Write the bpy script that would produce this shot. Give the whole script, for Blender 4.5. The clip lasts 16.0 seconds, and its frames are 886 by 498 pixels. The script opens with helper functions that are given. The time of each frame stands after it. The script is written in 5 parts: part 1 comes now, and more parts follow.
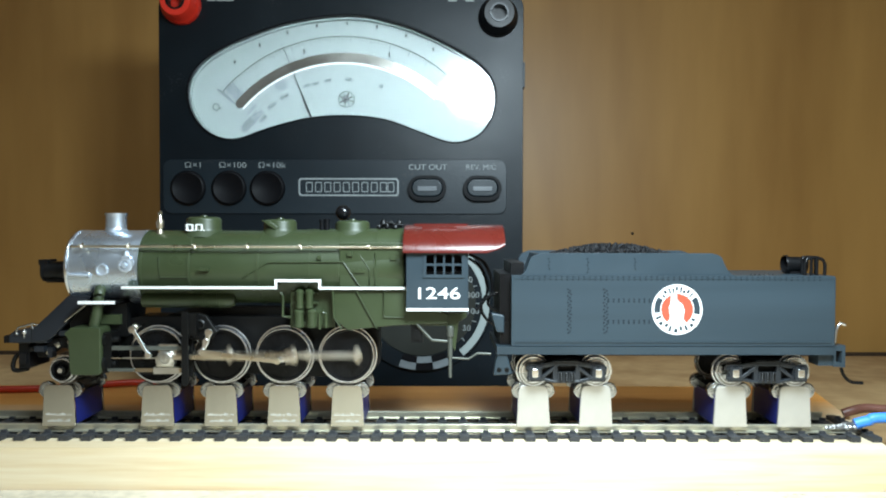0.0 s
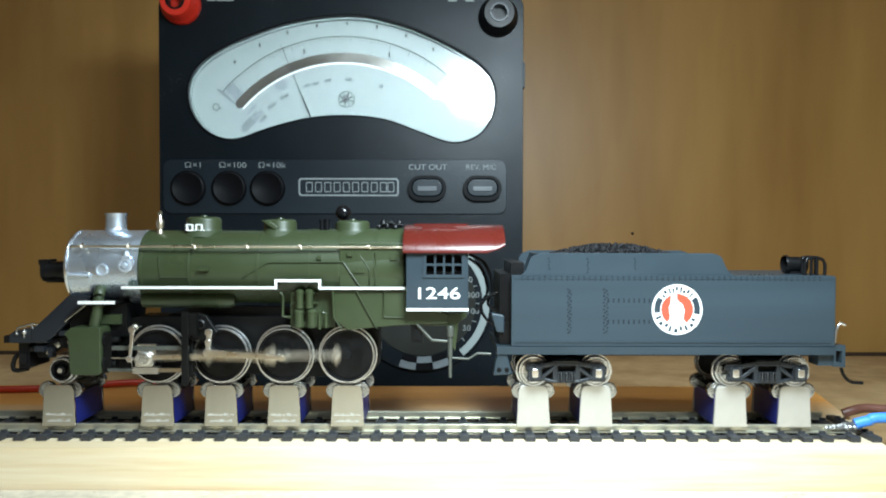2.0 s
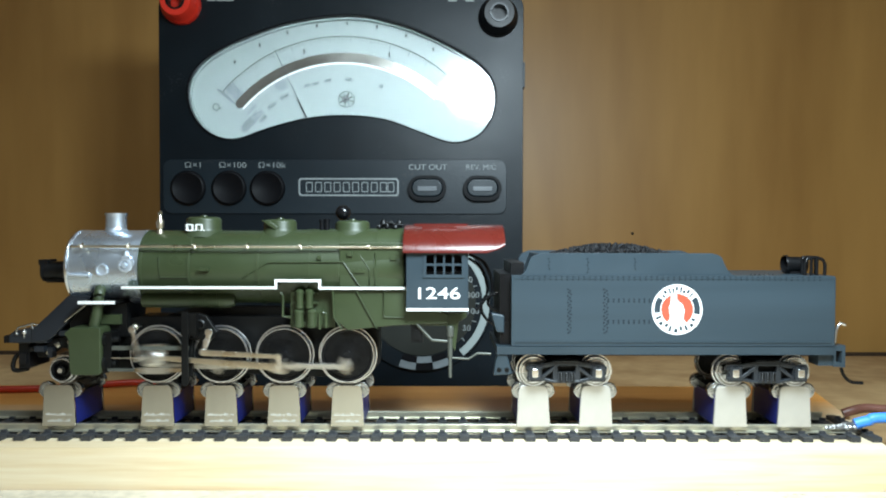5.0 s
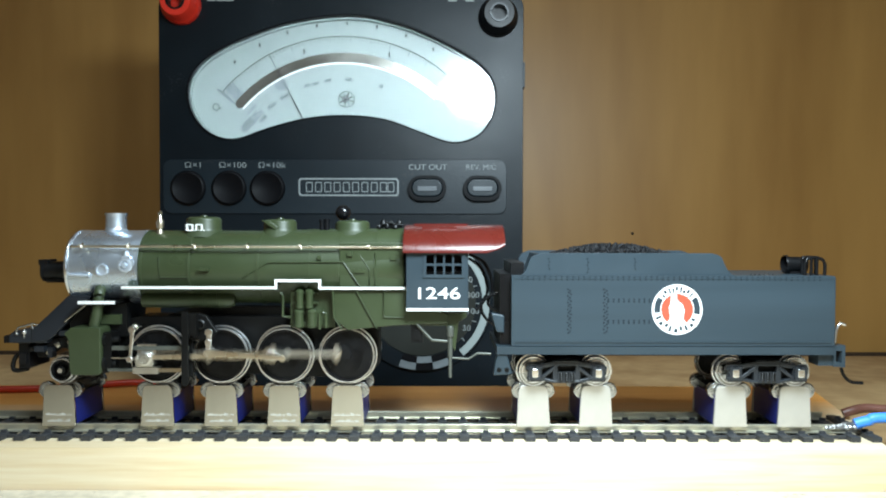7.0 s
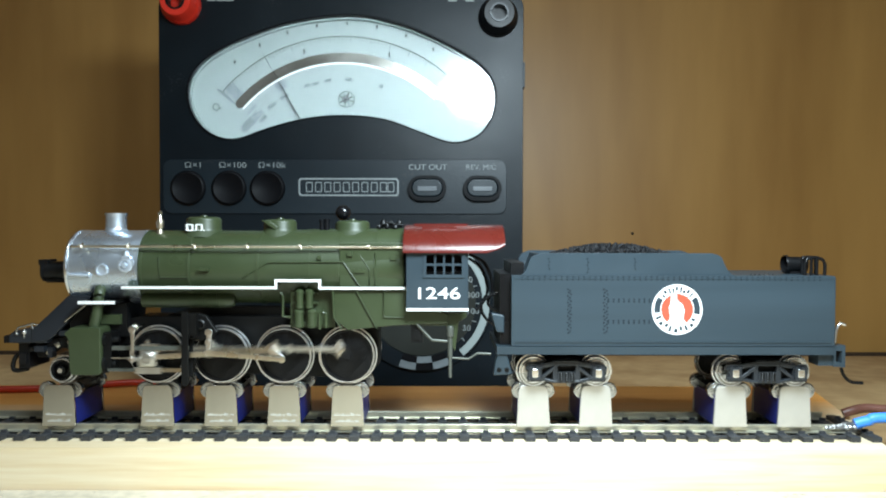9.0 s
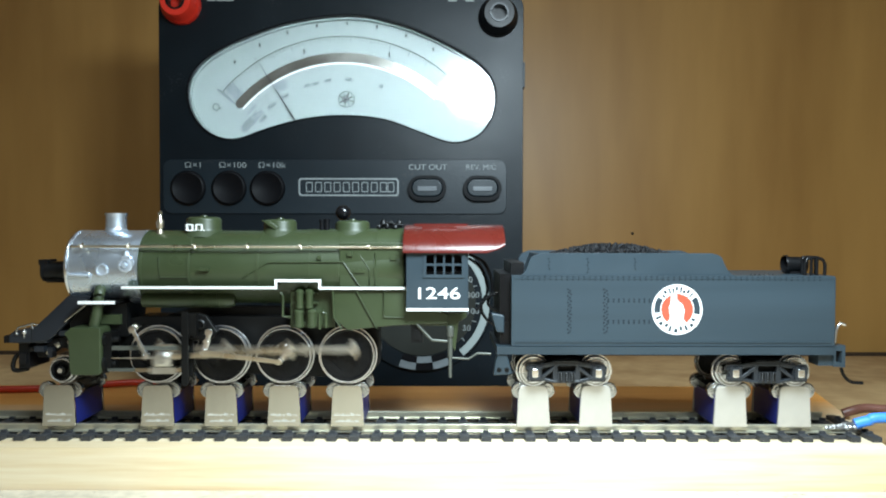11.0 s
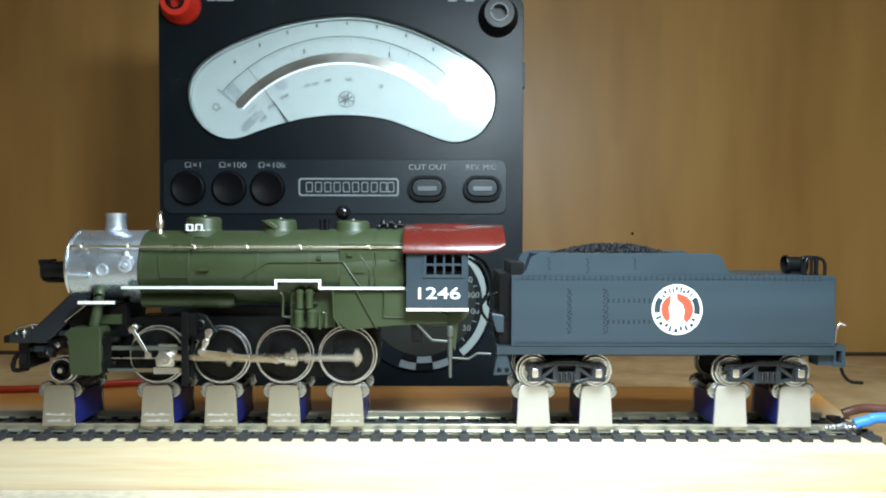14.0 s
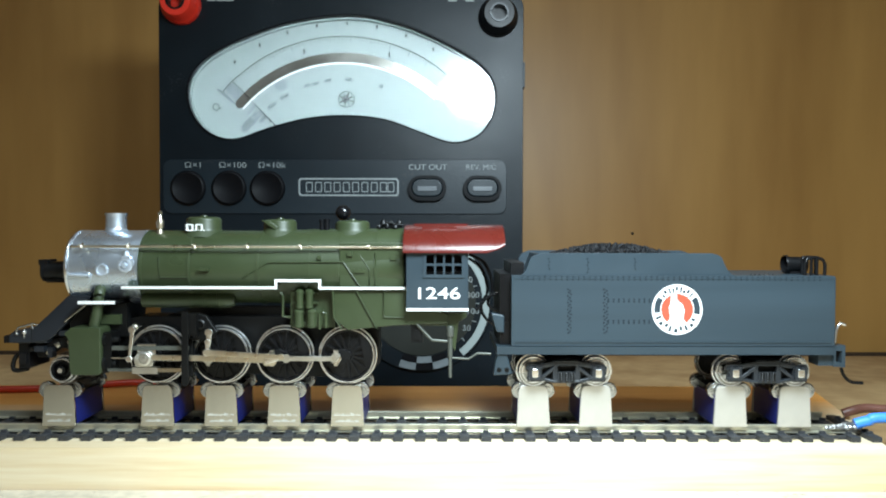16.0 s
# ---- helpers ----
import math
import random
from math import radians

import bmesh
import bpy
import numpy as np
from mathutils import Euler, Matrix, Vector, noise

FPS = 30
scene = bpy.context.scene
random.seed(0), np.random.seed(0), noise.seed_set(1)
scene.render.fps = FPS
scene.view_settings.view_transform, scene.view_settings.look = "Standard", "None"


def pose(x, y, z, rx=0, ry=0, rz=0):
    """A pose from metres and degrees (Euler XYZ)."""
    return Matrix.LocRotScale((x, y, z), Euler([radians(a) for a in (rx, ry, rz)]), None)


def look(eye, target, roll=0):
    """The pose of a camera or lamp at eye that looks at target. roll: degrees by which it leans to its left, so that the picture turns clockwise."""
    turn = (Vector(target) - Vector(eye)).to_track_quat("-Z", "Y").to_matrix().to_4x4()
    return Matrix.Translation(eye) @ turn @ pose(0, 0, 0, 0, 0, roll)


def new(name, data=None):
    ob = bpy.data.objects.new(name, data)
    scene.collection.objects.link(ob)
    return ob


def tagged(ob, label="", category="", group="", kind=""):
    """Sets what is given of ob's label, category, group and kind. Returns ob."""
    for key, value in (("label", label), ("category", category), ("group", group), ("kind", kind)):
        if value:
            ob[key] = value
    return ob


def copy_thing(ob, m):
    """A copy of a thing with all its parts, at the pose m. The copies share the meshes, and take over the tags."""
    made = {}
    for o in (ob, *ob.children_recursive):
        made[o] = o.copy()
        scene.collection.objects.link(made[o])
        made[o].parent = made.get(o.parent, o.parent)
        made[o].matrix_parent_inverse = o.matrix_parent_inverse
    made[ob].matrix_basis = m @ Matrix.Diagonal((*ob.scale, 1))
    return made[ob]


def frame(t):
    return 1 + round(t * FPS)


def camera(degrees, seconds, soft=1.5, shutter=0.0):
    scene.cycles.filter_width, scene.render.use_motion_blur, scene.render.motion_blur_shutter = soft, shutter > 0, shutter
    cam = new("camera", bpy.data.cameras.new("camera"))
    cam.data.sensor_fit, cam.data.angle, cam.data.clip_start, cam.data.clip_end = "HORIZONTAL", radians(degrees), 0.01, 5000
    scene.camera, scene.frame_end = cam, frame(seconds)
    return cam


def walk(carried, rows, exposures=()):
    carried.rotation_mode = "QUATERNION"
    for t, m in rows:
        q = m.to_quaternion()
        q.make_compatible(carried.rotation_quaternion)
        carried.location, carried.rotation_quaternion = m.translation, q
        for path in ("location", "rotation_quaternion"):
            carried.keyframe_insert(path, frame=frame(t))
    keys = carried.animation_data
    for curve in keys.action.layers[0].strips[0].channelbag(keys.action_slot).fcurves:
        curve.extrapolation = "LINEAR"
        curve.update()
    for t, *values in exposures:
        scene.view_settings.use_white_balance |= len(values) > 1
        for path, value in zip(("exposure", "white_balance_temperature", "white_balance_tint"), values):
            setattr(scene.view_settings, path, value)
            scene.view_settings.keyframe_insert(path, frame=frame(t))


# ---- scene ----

# Lengths below are in millimetres unless said otherwise; MM turns them into metres.
MM = 0.001

cam = camera(59.4, 16.0, soft=2.0, shutter=3.0)
EYE = (0.0, -0.250, 0.08035)
VIEW = look(EYE, (0.0, 0.750, 0.08035 - 0.0247), 0.1)
walk(cam, [(0, VIEW), (16, VIEW)])

# ---- light ----
world = bpy.data.worlds.new("room_air")
scene.world = world
world.use_nodes = True
world.node_tree.nodes["Background"].inputs[0].default_value = (0.55, 0.52, 0.48, 1)
world.node_tree.nodes["Background"].inputs[1].default_value = 0.02
scene.view_settings.exposure = 0.0


def area_lamp(name, eye, target, wide, high, watts, colour, label):
    data = bpy.data.lights.new(name, "AREA")
    data.shape, data.size, data.size_y, data.energy, data.color = "ELLIPSE", wide, high, watts, colour
    ob = new(name, data)
    ob.matrix_world = look(eye, target)
    return tagged(ob, label, "lamp")


area_lamp("desk_lamp", (0.047, -0.13, 0.192), (0.047, -0.038, 0.02), 0.09, 0.075, 1.45, (0.81, 1.0, 1.10), "bright oblong bench lamp before the train")
# unseen overhead light, added mainly to fill the shadows
area_lamp("fill_lamp", (0.0, -0.85, 1.6), (0.0, -0.7, 0.0), 1.2, 0.3, 8.2, (0.81, 0.97, 1.04), "unseen fill light high over the bench")


# ---- materials ----
def mat(name, base, rough=0.5, metal=0.0, var=0.12, scale=300.0, bump=0.0, bump_scale=900.0, stretch=(1, 1, 1),
        rough_var=0.1, coat=0.0, spec=0.5, specks=None):
    """Principled surface with colour variation at two scales, uneven gloss and fine relief."""
    m = bpy.data.materials.new(name)
    m.use_nodes = True
    n, ln = m.node_tree.nodes, m.node_tree.links
    p = n["Principled BSDF"]
    p.inputs["Metallic"].default_value = metal
    p.inputs["Coat Weight"].default_value = coat
    p.inputs["Specular IOR Level"].default_value = spec
    tc, mp = n.new("ShaderNodeTexCoord"), n.new("ShaderNodeMapping")
    mp.inputs["Scale"].default_value = stretch
    ln.new(tc.outputs["Object"], mp.inputs["Vector"])
    a, b = n.new("ShaderNodeTexNoise"), n.new("ShaderNodeTexNoise")
    a.inputs["Scale"].default_value, b.inputs["Scale"].default_value = scale, scale * 0.17
    a.inputs["Detail"].default_value, b.inputs["Detail"].default_value = 5, 3
    for t in (a, b):
        ln.new(mp.outputs["Vector"], t.inputs["Vector"])
    add = n.new("ShaderNodeMath")
    add.operation = "ADD"
    ln.new(a.outputs["Fac"], add.inputs[0])
    ln.new(b.outputs["Fac"], add.inputs[1])
    ramp = n.new("ShaderNodeMapRange")
    ramp.inputs["From Min"].default_value, ramp.inputs["From Max"].default_value = 0.6, 1.4
    ramp.inputs["To Min"].default_value, ramp.inputs["To Max"].default_value = 1 - var, 1 + var
    ln.new(add.outputs[0], ramp.inputs["Value"])
    mul = n.new("ShaderNodeVectorMath")
    mul.operation = "SCALE"
    mul.inputs[0].default_value = base
    ln.new(ramp.outputs[0], mul.inputs["Scale"])
    colour = mul.outputs[0]
    if specks:
        # small pale scuffs and dust, gathered in patches
        d, e = n.new("ShaderNodeTexNoise"), n.new("ShaderNodeTexNoise")
        d.inputs["Scale"].default_value, e.inputs["Scale"].default_value = specks[1], specks[1] * 0.05
        d.inputs["Detail"].default_value = 4
        for t in (d, e):
            ln.new(mp.outputs["Vector"], t.inputs["Vector"])
        both, cut, mixer = n.new("ShaderNodeMath"), n.new("ShaderNodeMapRange"), n.new("ShaderNodeMix")
        both.operation = "MULTIPLY"
        ln.new(d.outputs["Fac"], both.inputs[0])
        ln.new(e.outputs["Fac"], both.inputs[1])
        cut.inputs["From Min"].default_value, cut.inputs["From Max"].default_value = 0.375, 0.47
        ln.new(both.outputs[0], cut.inputs["Value"])
        mixer.data_type = "RGBA"
        ln.new(cut.outputs[0], mixer.inputs[0])
        ln.new(colour, mixer.inputs[6])
        mixer.inputs[7].default_value = (*specks[0], 1)
        colour = mixer.outputs[2]
    ln.new(colour, p.inputs["Base Color"])
    rr = n.new("ShaderNodeMapRange")
    rr.inputs["From Min"].default_value, rr.inputs["From Max"].default_value = 0.3, 0.7
    rr.inputs["To Min"].default_value = max(0.02, rough - rough_var)
    rr.inputs["To Max"].default_value = min(1.0, rough + rough_var)
    ln.new(b.outputs["Fac"], rr.inputs["Value"])
    ln.new(rr.outputs[0], p.inputs["Roughness"])
    if bump:
        c, bp = n.new("ShaderNodeTexNoise"), n.new("ShaderNodeBump")
        c.inputs["Scale"].default_value = bump_scale
        ln.new(mp.outputs["Vector"], c.inputs["Vector"])
        bp.inputs["Strength"].default_value, bp.inputs["Distance"].default_value = bump, 0.0004
        ln.new(c.outputs["Fac"], bp.inputs["Height"])
        ln.new(bp.outputs["Normal"], p.inputs["Normal"])
    return m


def wood(name, dark, light, stretch, scale, rough, streak=0.5, bump=0.15, rear_shade=None):
    """Long-grained wood: broad bands and fine fibres along one axis; optionally a shade tint painted in towards +Y."""
    m = bpy.data.materials.new(name)
    m.use_nodes = True
    n, ln = m.node_tree.nodes, m.node_tree.links
    p = n["Principled BSDF"]
    p.inputs["Roughness"].default_value = rough
    tc, mp = n.new("ShaderNodeTexCoord"), n.new("ShaderNodeMapping")
    mp.inputs["Scale"].default_value = stretch
    ln.new(tc.outputs["Object"], mp.inputs["Vector"])
    a, b = n.new("ShaderNodeTexNoise"), n.new("ShaderNodeTexNoise")
    a.inputs["Scale"].default_value, b.inputs["Scale"].default_value = scale, scale * 7
    a.inputs["Detail"].default_value, b.inputs["Detail"].default_value = 3, 6
    a.inputs["Distortion"].default_value = 0.6
    for t in (a, b):
        ln.new(mp.outputs["Vector"], t.inputs["Vector"])
    mix = n.new("ShaderNodeMix")
    mix.inputs["Factor"].default_value = streak
    ln.new(a.outputs["Fac"], mix.inputs["A"])
    ln.new(b.outputs["Fac"], mix.inputs["B"])
    ramp = n.new("ShaderNodeValToRGB")
    ramp.color_ramp.elements[0].position, ramp.color_ramp.elements[1].position = 0.33, 0.68
    ramp.color_ramp.elements[0].color, ramp.color_ramp.elements[1].color = (*dark, 1), (*light, 1)
    ln.new(mix.outputs["Result"], ramp.inputs["Fac"])
    colour = ramp.outputs["Color"]
    if rear_shade:
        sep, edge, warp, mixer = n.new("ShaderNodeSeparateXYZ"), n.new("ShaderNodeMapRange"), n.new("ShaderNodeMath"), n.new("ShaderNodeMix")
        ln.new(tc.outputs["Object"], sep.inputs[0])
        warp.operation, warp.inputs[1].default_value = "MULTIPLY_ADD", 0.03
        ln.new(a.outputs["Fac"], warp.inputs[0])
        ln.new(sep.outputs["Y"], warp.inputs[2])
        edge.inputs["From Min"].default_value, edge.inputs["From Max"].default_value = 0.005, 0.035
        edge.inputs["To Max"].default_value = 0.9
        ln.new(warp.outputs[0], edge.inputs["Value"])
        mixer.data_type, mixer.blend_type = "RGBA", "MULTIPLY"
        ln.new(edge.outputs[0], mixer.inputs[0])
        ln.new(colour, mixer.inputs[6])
        mixer.inputs[7].default_value = (*rear_shade, 1)
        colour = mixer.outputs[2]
    ln.new(colour, p.inputs["Base Color"])
    bp = n.new("ShaderNodeBump")
    bp.inputs["Strength"].default_value, bp.inputs["Distance"].default_value = bump, 0.0004
    ln.new(b.outputs["Fac"], bp.inputs["Height"])
    ln.new(bp.outputs["Normal"], p.inputs["Normal"])
    return m


VENEER = wood("brown_veneer", (0.255, 0.124, 0.028), (0.405, 0.220, 0.060), (1, 1, 0.16), 11, 0.46, 0.25, 0.06)
GAP_SHADE = mat("gap_shade_brown", (0.035, 0.018, 0.008), 0.6, var=0.3, scale=60, stretch=(0.1, 1, 1))
BENCH = wood("worn_bench_wood", (0.27, 0.150, 0.062), (0.56, 0.38, 0.19), (0.9, 1, 1), 15, 0.6, 0.35, 0.3)
# the orange tint paints the warm shade behind the track into the pine
PINE = wood("pale_pine", (0.74, 0.55, 0.31), (0.88, 0.77, 0.57), (0.05, 1, 1), 130, 0.42, 0.35, 0.12, rear_shade=(1.0, 0.50, 0.12))
PLASTER = mat("plaster", (0.62, 0.61, 0.59), 0.85, var=0.05, scale=20)
GREEN = mat("olive_green_paint", (0.034, 0.046, 0.020), 0.36, var=0.10, scale=260, bump=0.05)
SILVER_PART = mat("dull_silver_paint", (0.62, 0.68, 0.76), 0.48, metal=0.8, var=0.1, scale=500)
SILVER = mat("silver_paint", (0.68, 0.76, 0.86), 0.30, metal=0.9, var=0.06, scale=500, bump=0.06, bump_scale=3000)
SLATE = mat("slate_grey_paint", (0.0222, 0.0355, 0.0455), 0.40, var=0.10, scale=200, bump=0.05)
TANK = mat("tank_grey_paint", (0.0222, 0.0355, 0.0455), 0.38, var=0.22, scale=160, bump=0.05, stretch=(0.06, 1, 1))
PIPE = mat("dull_grey_pipe", (0.10, 0.105, 0.09), 0.42, metal=0.4, var=0.15)
SELECTOR = mat("worn_grey_disc", (0.015, 0.0165, 0.0135), 0.42, var=0.25, scale=90, spec=0.3)
# tank grey darkened, so the rivets carry their shade in the colour
RIVET = mat("shaded_rivet_paint", (0.011, 0.017, 0.022), 0.6, var=0.2, spec=0.15)
PILOT = mat("satin_blue_black", (0.012, 0.0145, 0.019), 0.33, var=0.25, scale=300, bump=0.1, spec=0.5)
BLACK = mat("black_plastic", (0.0045, 0.0045, 0.005), 0.34, var=0.2, scale=400, spec=0.28)
RED_ROOF = mat("oxide_red_paint", (0.085, 0.0105, 0.007), 0.24, var=0.08, scale=200)
WHITE = mat("white_paint", (0.80, 0.80, 0.78), 0.5, var=0.04, scale=400)
ORANGE = mat("orange_red_paint", (0.60, 0.068, 0.034), 0.5, var=0.04, scale=400)
NICKEL = mat("polished_nickel", (0.92, 0.92, 0.92), 0.22, metal=1.0, var=0.05, scale=300, rough_var=0.06)
TYRE = mat("turned_nickel_tyre", (0.93, 0.95, 0.98), 0.27, metal=1.0, var=0.05, scale=300, rough_var=0.06)
STEEL = mat("grey_bearing_steel", (0.46, 0.46, 0.45), 0.26, metal=1.0, var=0.08, scale=300)
ROD = mat("nickel_silver_rod", (0.70, 0.62, 0.49), 0.30, metal=1.0, var=0.06, scale=600)
BRIGHT_ROD = mat("steel_grey_rod", (0.68, 0.66, 0.61), 0.30, metal=1.0, var=0.06, scale=600)
RAIL = mat("nickel_silver_rail", (0.60, 0.58, 0.48), 0.42, metal=0.9, var=0.10, scale=200, stretch=(0.1, 1, 1))
PLATE = mat("brushed_steel_plate", (0.50, 0.475, 0.415), 0.17, metal=1.0, var=0.10, scale=300, stretch=(1, 1, 0.15))
CASTING = mat("dark_cast_plastic", (0.018, 0.021, 0.025), 0.3, var=0.15, scale=500, bump=0.1)
# paler, rougher steel for the unmarked stands
PALE_STEEL = mat("pale_matt_steel", (0.61, 0.585, 0.54), 0.46, metal=0.75, var=0.05, scale=300)
SLEEPER = mat("dark_sleeper_plastic", (0.030, 0.031, 0.034), 0.55, var=0.2, scale=300, bump=0.2)
BLUE_BLOCK = mat("blue_plastic", (0.010, 0.015, 0.125), 0.4, var=0.1)
COAL = mat("coal", (0.008, 0.008, 0.009), 0.6, var=0.4, scale=900, bump=0.6, bump_scale=2500, spec=0.25)
CASE = mat("black_bakelite", (0.0044, 0.0074, 0.0102), 0.37, var=0.25, scale=60, bump=0.22, bump_scale=2200, rough_var=0.12, spec=0.22, specks=((0.017, 0.021, 0.024), 900))
PANEL = mat("grey_black_panel", (0.0068, 0.0120, 0.0165), 0.38, var=0.18, scale=50, bump=0.12, bump_scale=1200, spec=0.34, specks=((0.017, 0.021, 0.024), 900))
KNOB = mat("gloss_black_knob", (0.004, 0.004, 0.005), 0.5, var=0.2, spec=0.12)
BELL = mat("gloss_black_enamel", (0.005, 0.005, 0.006), 0.16, var=0.2, rough_var=0.04)
DIAL = mat("dial_card", (0.262, 0.303, 0.295), 0.6, var=0.02, scale=60)
INK = mat("grey_ink", (0.045, 0.05, 0.05), 0.7, var=0.2)
FADED = mat("faded_ink", (0.15, 0.17, 0.18), 0.7, var=0.2)
MIRROR = mat("mirror_strip", (0.62, 0.60, 0.55), 0.22, metal=1.0, var=0.03)
FAINT = mat("faint_print", (0.19, 0.215, 0.23), 0.7, var=0.1)
LEGEND = mat("worn_white_legend", (0.20, 0.22, 0.22), 0.6, var=0.3, scale=900)
CHIPBOARD = mat("pale_speckled_board", (0.56, 0.49, 0.38), 0.7, var=0.3, scale=300, specks=((0.16, 0.12, 0.08), 420))
MARK = mat("engraved_white", (0.55, 0.54, 0.50), 0.6, var=0.2, scale=900)
BUTTON_GREY = mat("dull_button_grey", (0.10, 0.11, 0.12), 0.3, var=0.1)
RED_PLASTIC = mat("red_plastic", (0.55, 0.025, 0.012), 0.3, var=0.08)
RED_WIRE = mat("red_insulation", (0.50, 0.035, 0.012), 0.4, var=0.08)
BLUE_WIRE = mat("blue_insulation", (0.05, 0.25, 0.80), 0.4, var=0.08)
BROWN_WIRE = mat("brown_insulation", (0.13, 0.050, 0.034), 0.45, var=0.1)
SOLDER = mat("solder", (0.5, 0.5, 0.5), 0.38, metal=1.0, var=0.1, bump=0.5, bump_scale=1500)
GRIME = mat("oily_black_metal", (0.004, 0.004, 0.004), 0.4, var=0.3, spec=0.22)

GLASS = bpy.data.materials.new("window_glass")
GLASS.use_nodes = True
_p = GLASS.node_tree.nodes["Principled BSDF"]
_p.inputs["Transmission Weight"].default_value = 1.0
_p.inputs["Roughness"].default_value = 0.07
_p.inputs["IOR"].default_value = 1.45


# ---- shaping helpers ----
ORIGIN = {}


def faces_of(geom):
    return [g for g in geom if isinstance(g, bmesh.types.BMFace)]


def soften(bm, faces, size, segments=2):
    """Rounds every edge of the given faces."""
    if size > 0:
        edges = list({e for f in faces for e in f.edges if len(e.link_faces) == 2 and e.calc_face_angle(0) > 0.5})
        bmesh.ops.bevel(bm, geom=edges, offset=size, segments=segments, affect="EDGES", profile=0.5, clamp_overlap=True)


def box(bm, x0, x1, y0, y1, z0, z1, r=0.0):
    v = [bm.verts.new(p) for p in ((x0, y0, z0), (x1, y0, z0), (x1, y1, z0), (x0, y1, z0),
                                   (x0, y0, z1), (x1, y0, z1), (x1, y1, z1), (x0, y1, z1))]
    fs = [bm.faces.new([v[i] for i in q]) for q in ((3, 2, 1, 0), (4, 5, 6, 7), (0, 1, 5, 4), (1, 2, 6, 5), (2, 3, 7, 6), (3, 0, 4, 7))]
    soften(bm, fs, r)


def prism(bm, outline, y0, y1, r=0.0):
    """An outline of (x, z) pushed from y0 to y1."""
    a = [bm.verts.new((x, y0, z)) for x, z in outline]
    b = [bm.verts.new((x, y1, z)) for x, z in outline]
    k = len(a)
    fs = [bm.faces.new(a), bm.faces.new(b[::-1])]
    fs += [bm.faces.new((a[i], b[i], b[(i + 1) % k], a[(i + 1) % k])) for i in range(k)]
    bmesh.ops.recalc_face_normals(bm, faces=fs)
    soften(bm, fs, r)


def basis(axis):
    w = Vector(axis).normalized()
    u = w.orthogonal().normalized()
    return u, w.cross(u), w


def turned(bm, base, axis, profile, seg=24, closed=True):
    """A profile of (radius, height) turned about an axis that starts at base."""
    u, v, w = basis(axis)
    base, rings, fs = Vector(base), [], []
    for r, h in profile:
        if r < 1e-4:
            rings.append([bm.verts.new(base + w * h)])
        else:
            rings.append([bm.verts.new(base + w * h + (u * math.cos(2 * math.pi * i / seg) + v * math.sin(2 * math.pi * i / seg)) * r)
                          for i in range(seg)])
    for a, b in zip(rings, rings[1:]):
        for i in range(seg):
            j = (i + 1) % seg
            if len(a) == 1 and len(b) == 1:
                continue
            if len(a) == 1:
                fs.append(bm.faces.new((a[0], b[i], b[j])))
            elif len(b) == 1:
                fs.append(bm.faces.new((a[i], b[0], a[j])))
            else:
                fs.append(bm.faces.new((a[i], b[i], b[j], a[j])))
    if closed:
        for ring in (rings[0], rings[-1]):
            if len(ring) > 1:
                fs.append(bm.faces.new(ring))
    bmesh.ops.recalc_face_normals(bm, faces=fs)


def rod(bm, p, q, r, seg=12, r2=None):
    p, q = Vector(p), Vector(q)
    turned(bm, p, q - p, ((r, 0), (r if r2 is None else r2, (q - p).length)), seg)


def ball(bm, c, r, seg=16):
    k = seg // 2
    turned(bm, Vector(c) - Vector((0, 0, r)), (0, 0, 1),
           [(r * math.sin(math.pi * i / k), r - r * math.cos(math.pi * i / k)) for i in range(k + 1)], seg, False)


def spline(points, steps=8, closed=False):
    """A smooth line through the points."""
    pts, out = [Vector(p) for p in points], []
    k = len(pts)
    for i in range(k if closed else k - 1):
        a, b = pts[(i - 1) % k] if closed or i else pts[0], pts[i]
        c = pts[(i + 1) % k]
        d = pts[(i + 2) % k] if closed or i + 2 < k else pts[-1]
        for s in range(steps):
            t = s / steps
            out.append(0.5 * (2 * b + (c - a) * t + (2 * a - 5 * b + 4 * c - d) * t * t + (3 * b - a - 3 * c + d) * t ** 3))
    if not closed:
        out.append(pts[-1])
    return out


def tube(bm, points, r, seg=8):
    """A round bar along a line of points."""
    pts, rings = [Vector(p) for p in points], []
    for i, p in enumerate(pts):
        t = (pts[min(i + 1, len(pts) - 1)] - pts[max(i - 1, 0)]).normalized()
        u = t.cross(Vector((0, 0, 1)) if abs(t.z) < 0.95 else Vector((0, 1, 0))).normalized()
        v = t.cross(u)
        rings.append([bm.verts.new(p + (u * math.cos(2 * math.pi * k / seg) + v * math.sin(2 * math.pi * k / seg)) * r) for k in range(seg)])
    fs = [bm.faces.new((a[k], b[k], b[(k + 1) % seg], a[(k + 1) % seg])) for a, b in zip(rings, rings[1:]) for k in range(seg)]
    fs += [bm.faces.new(rings[0][::-1]), bm.faces.new(rings[-1])]
    bmesh.ops.recalc_face_normals(bm, faces=fs)


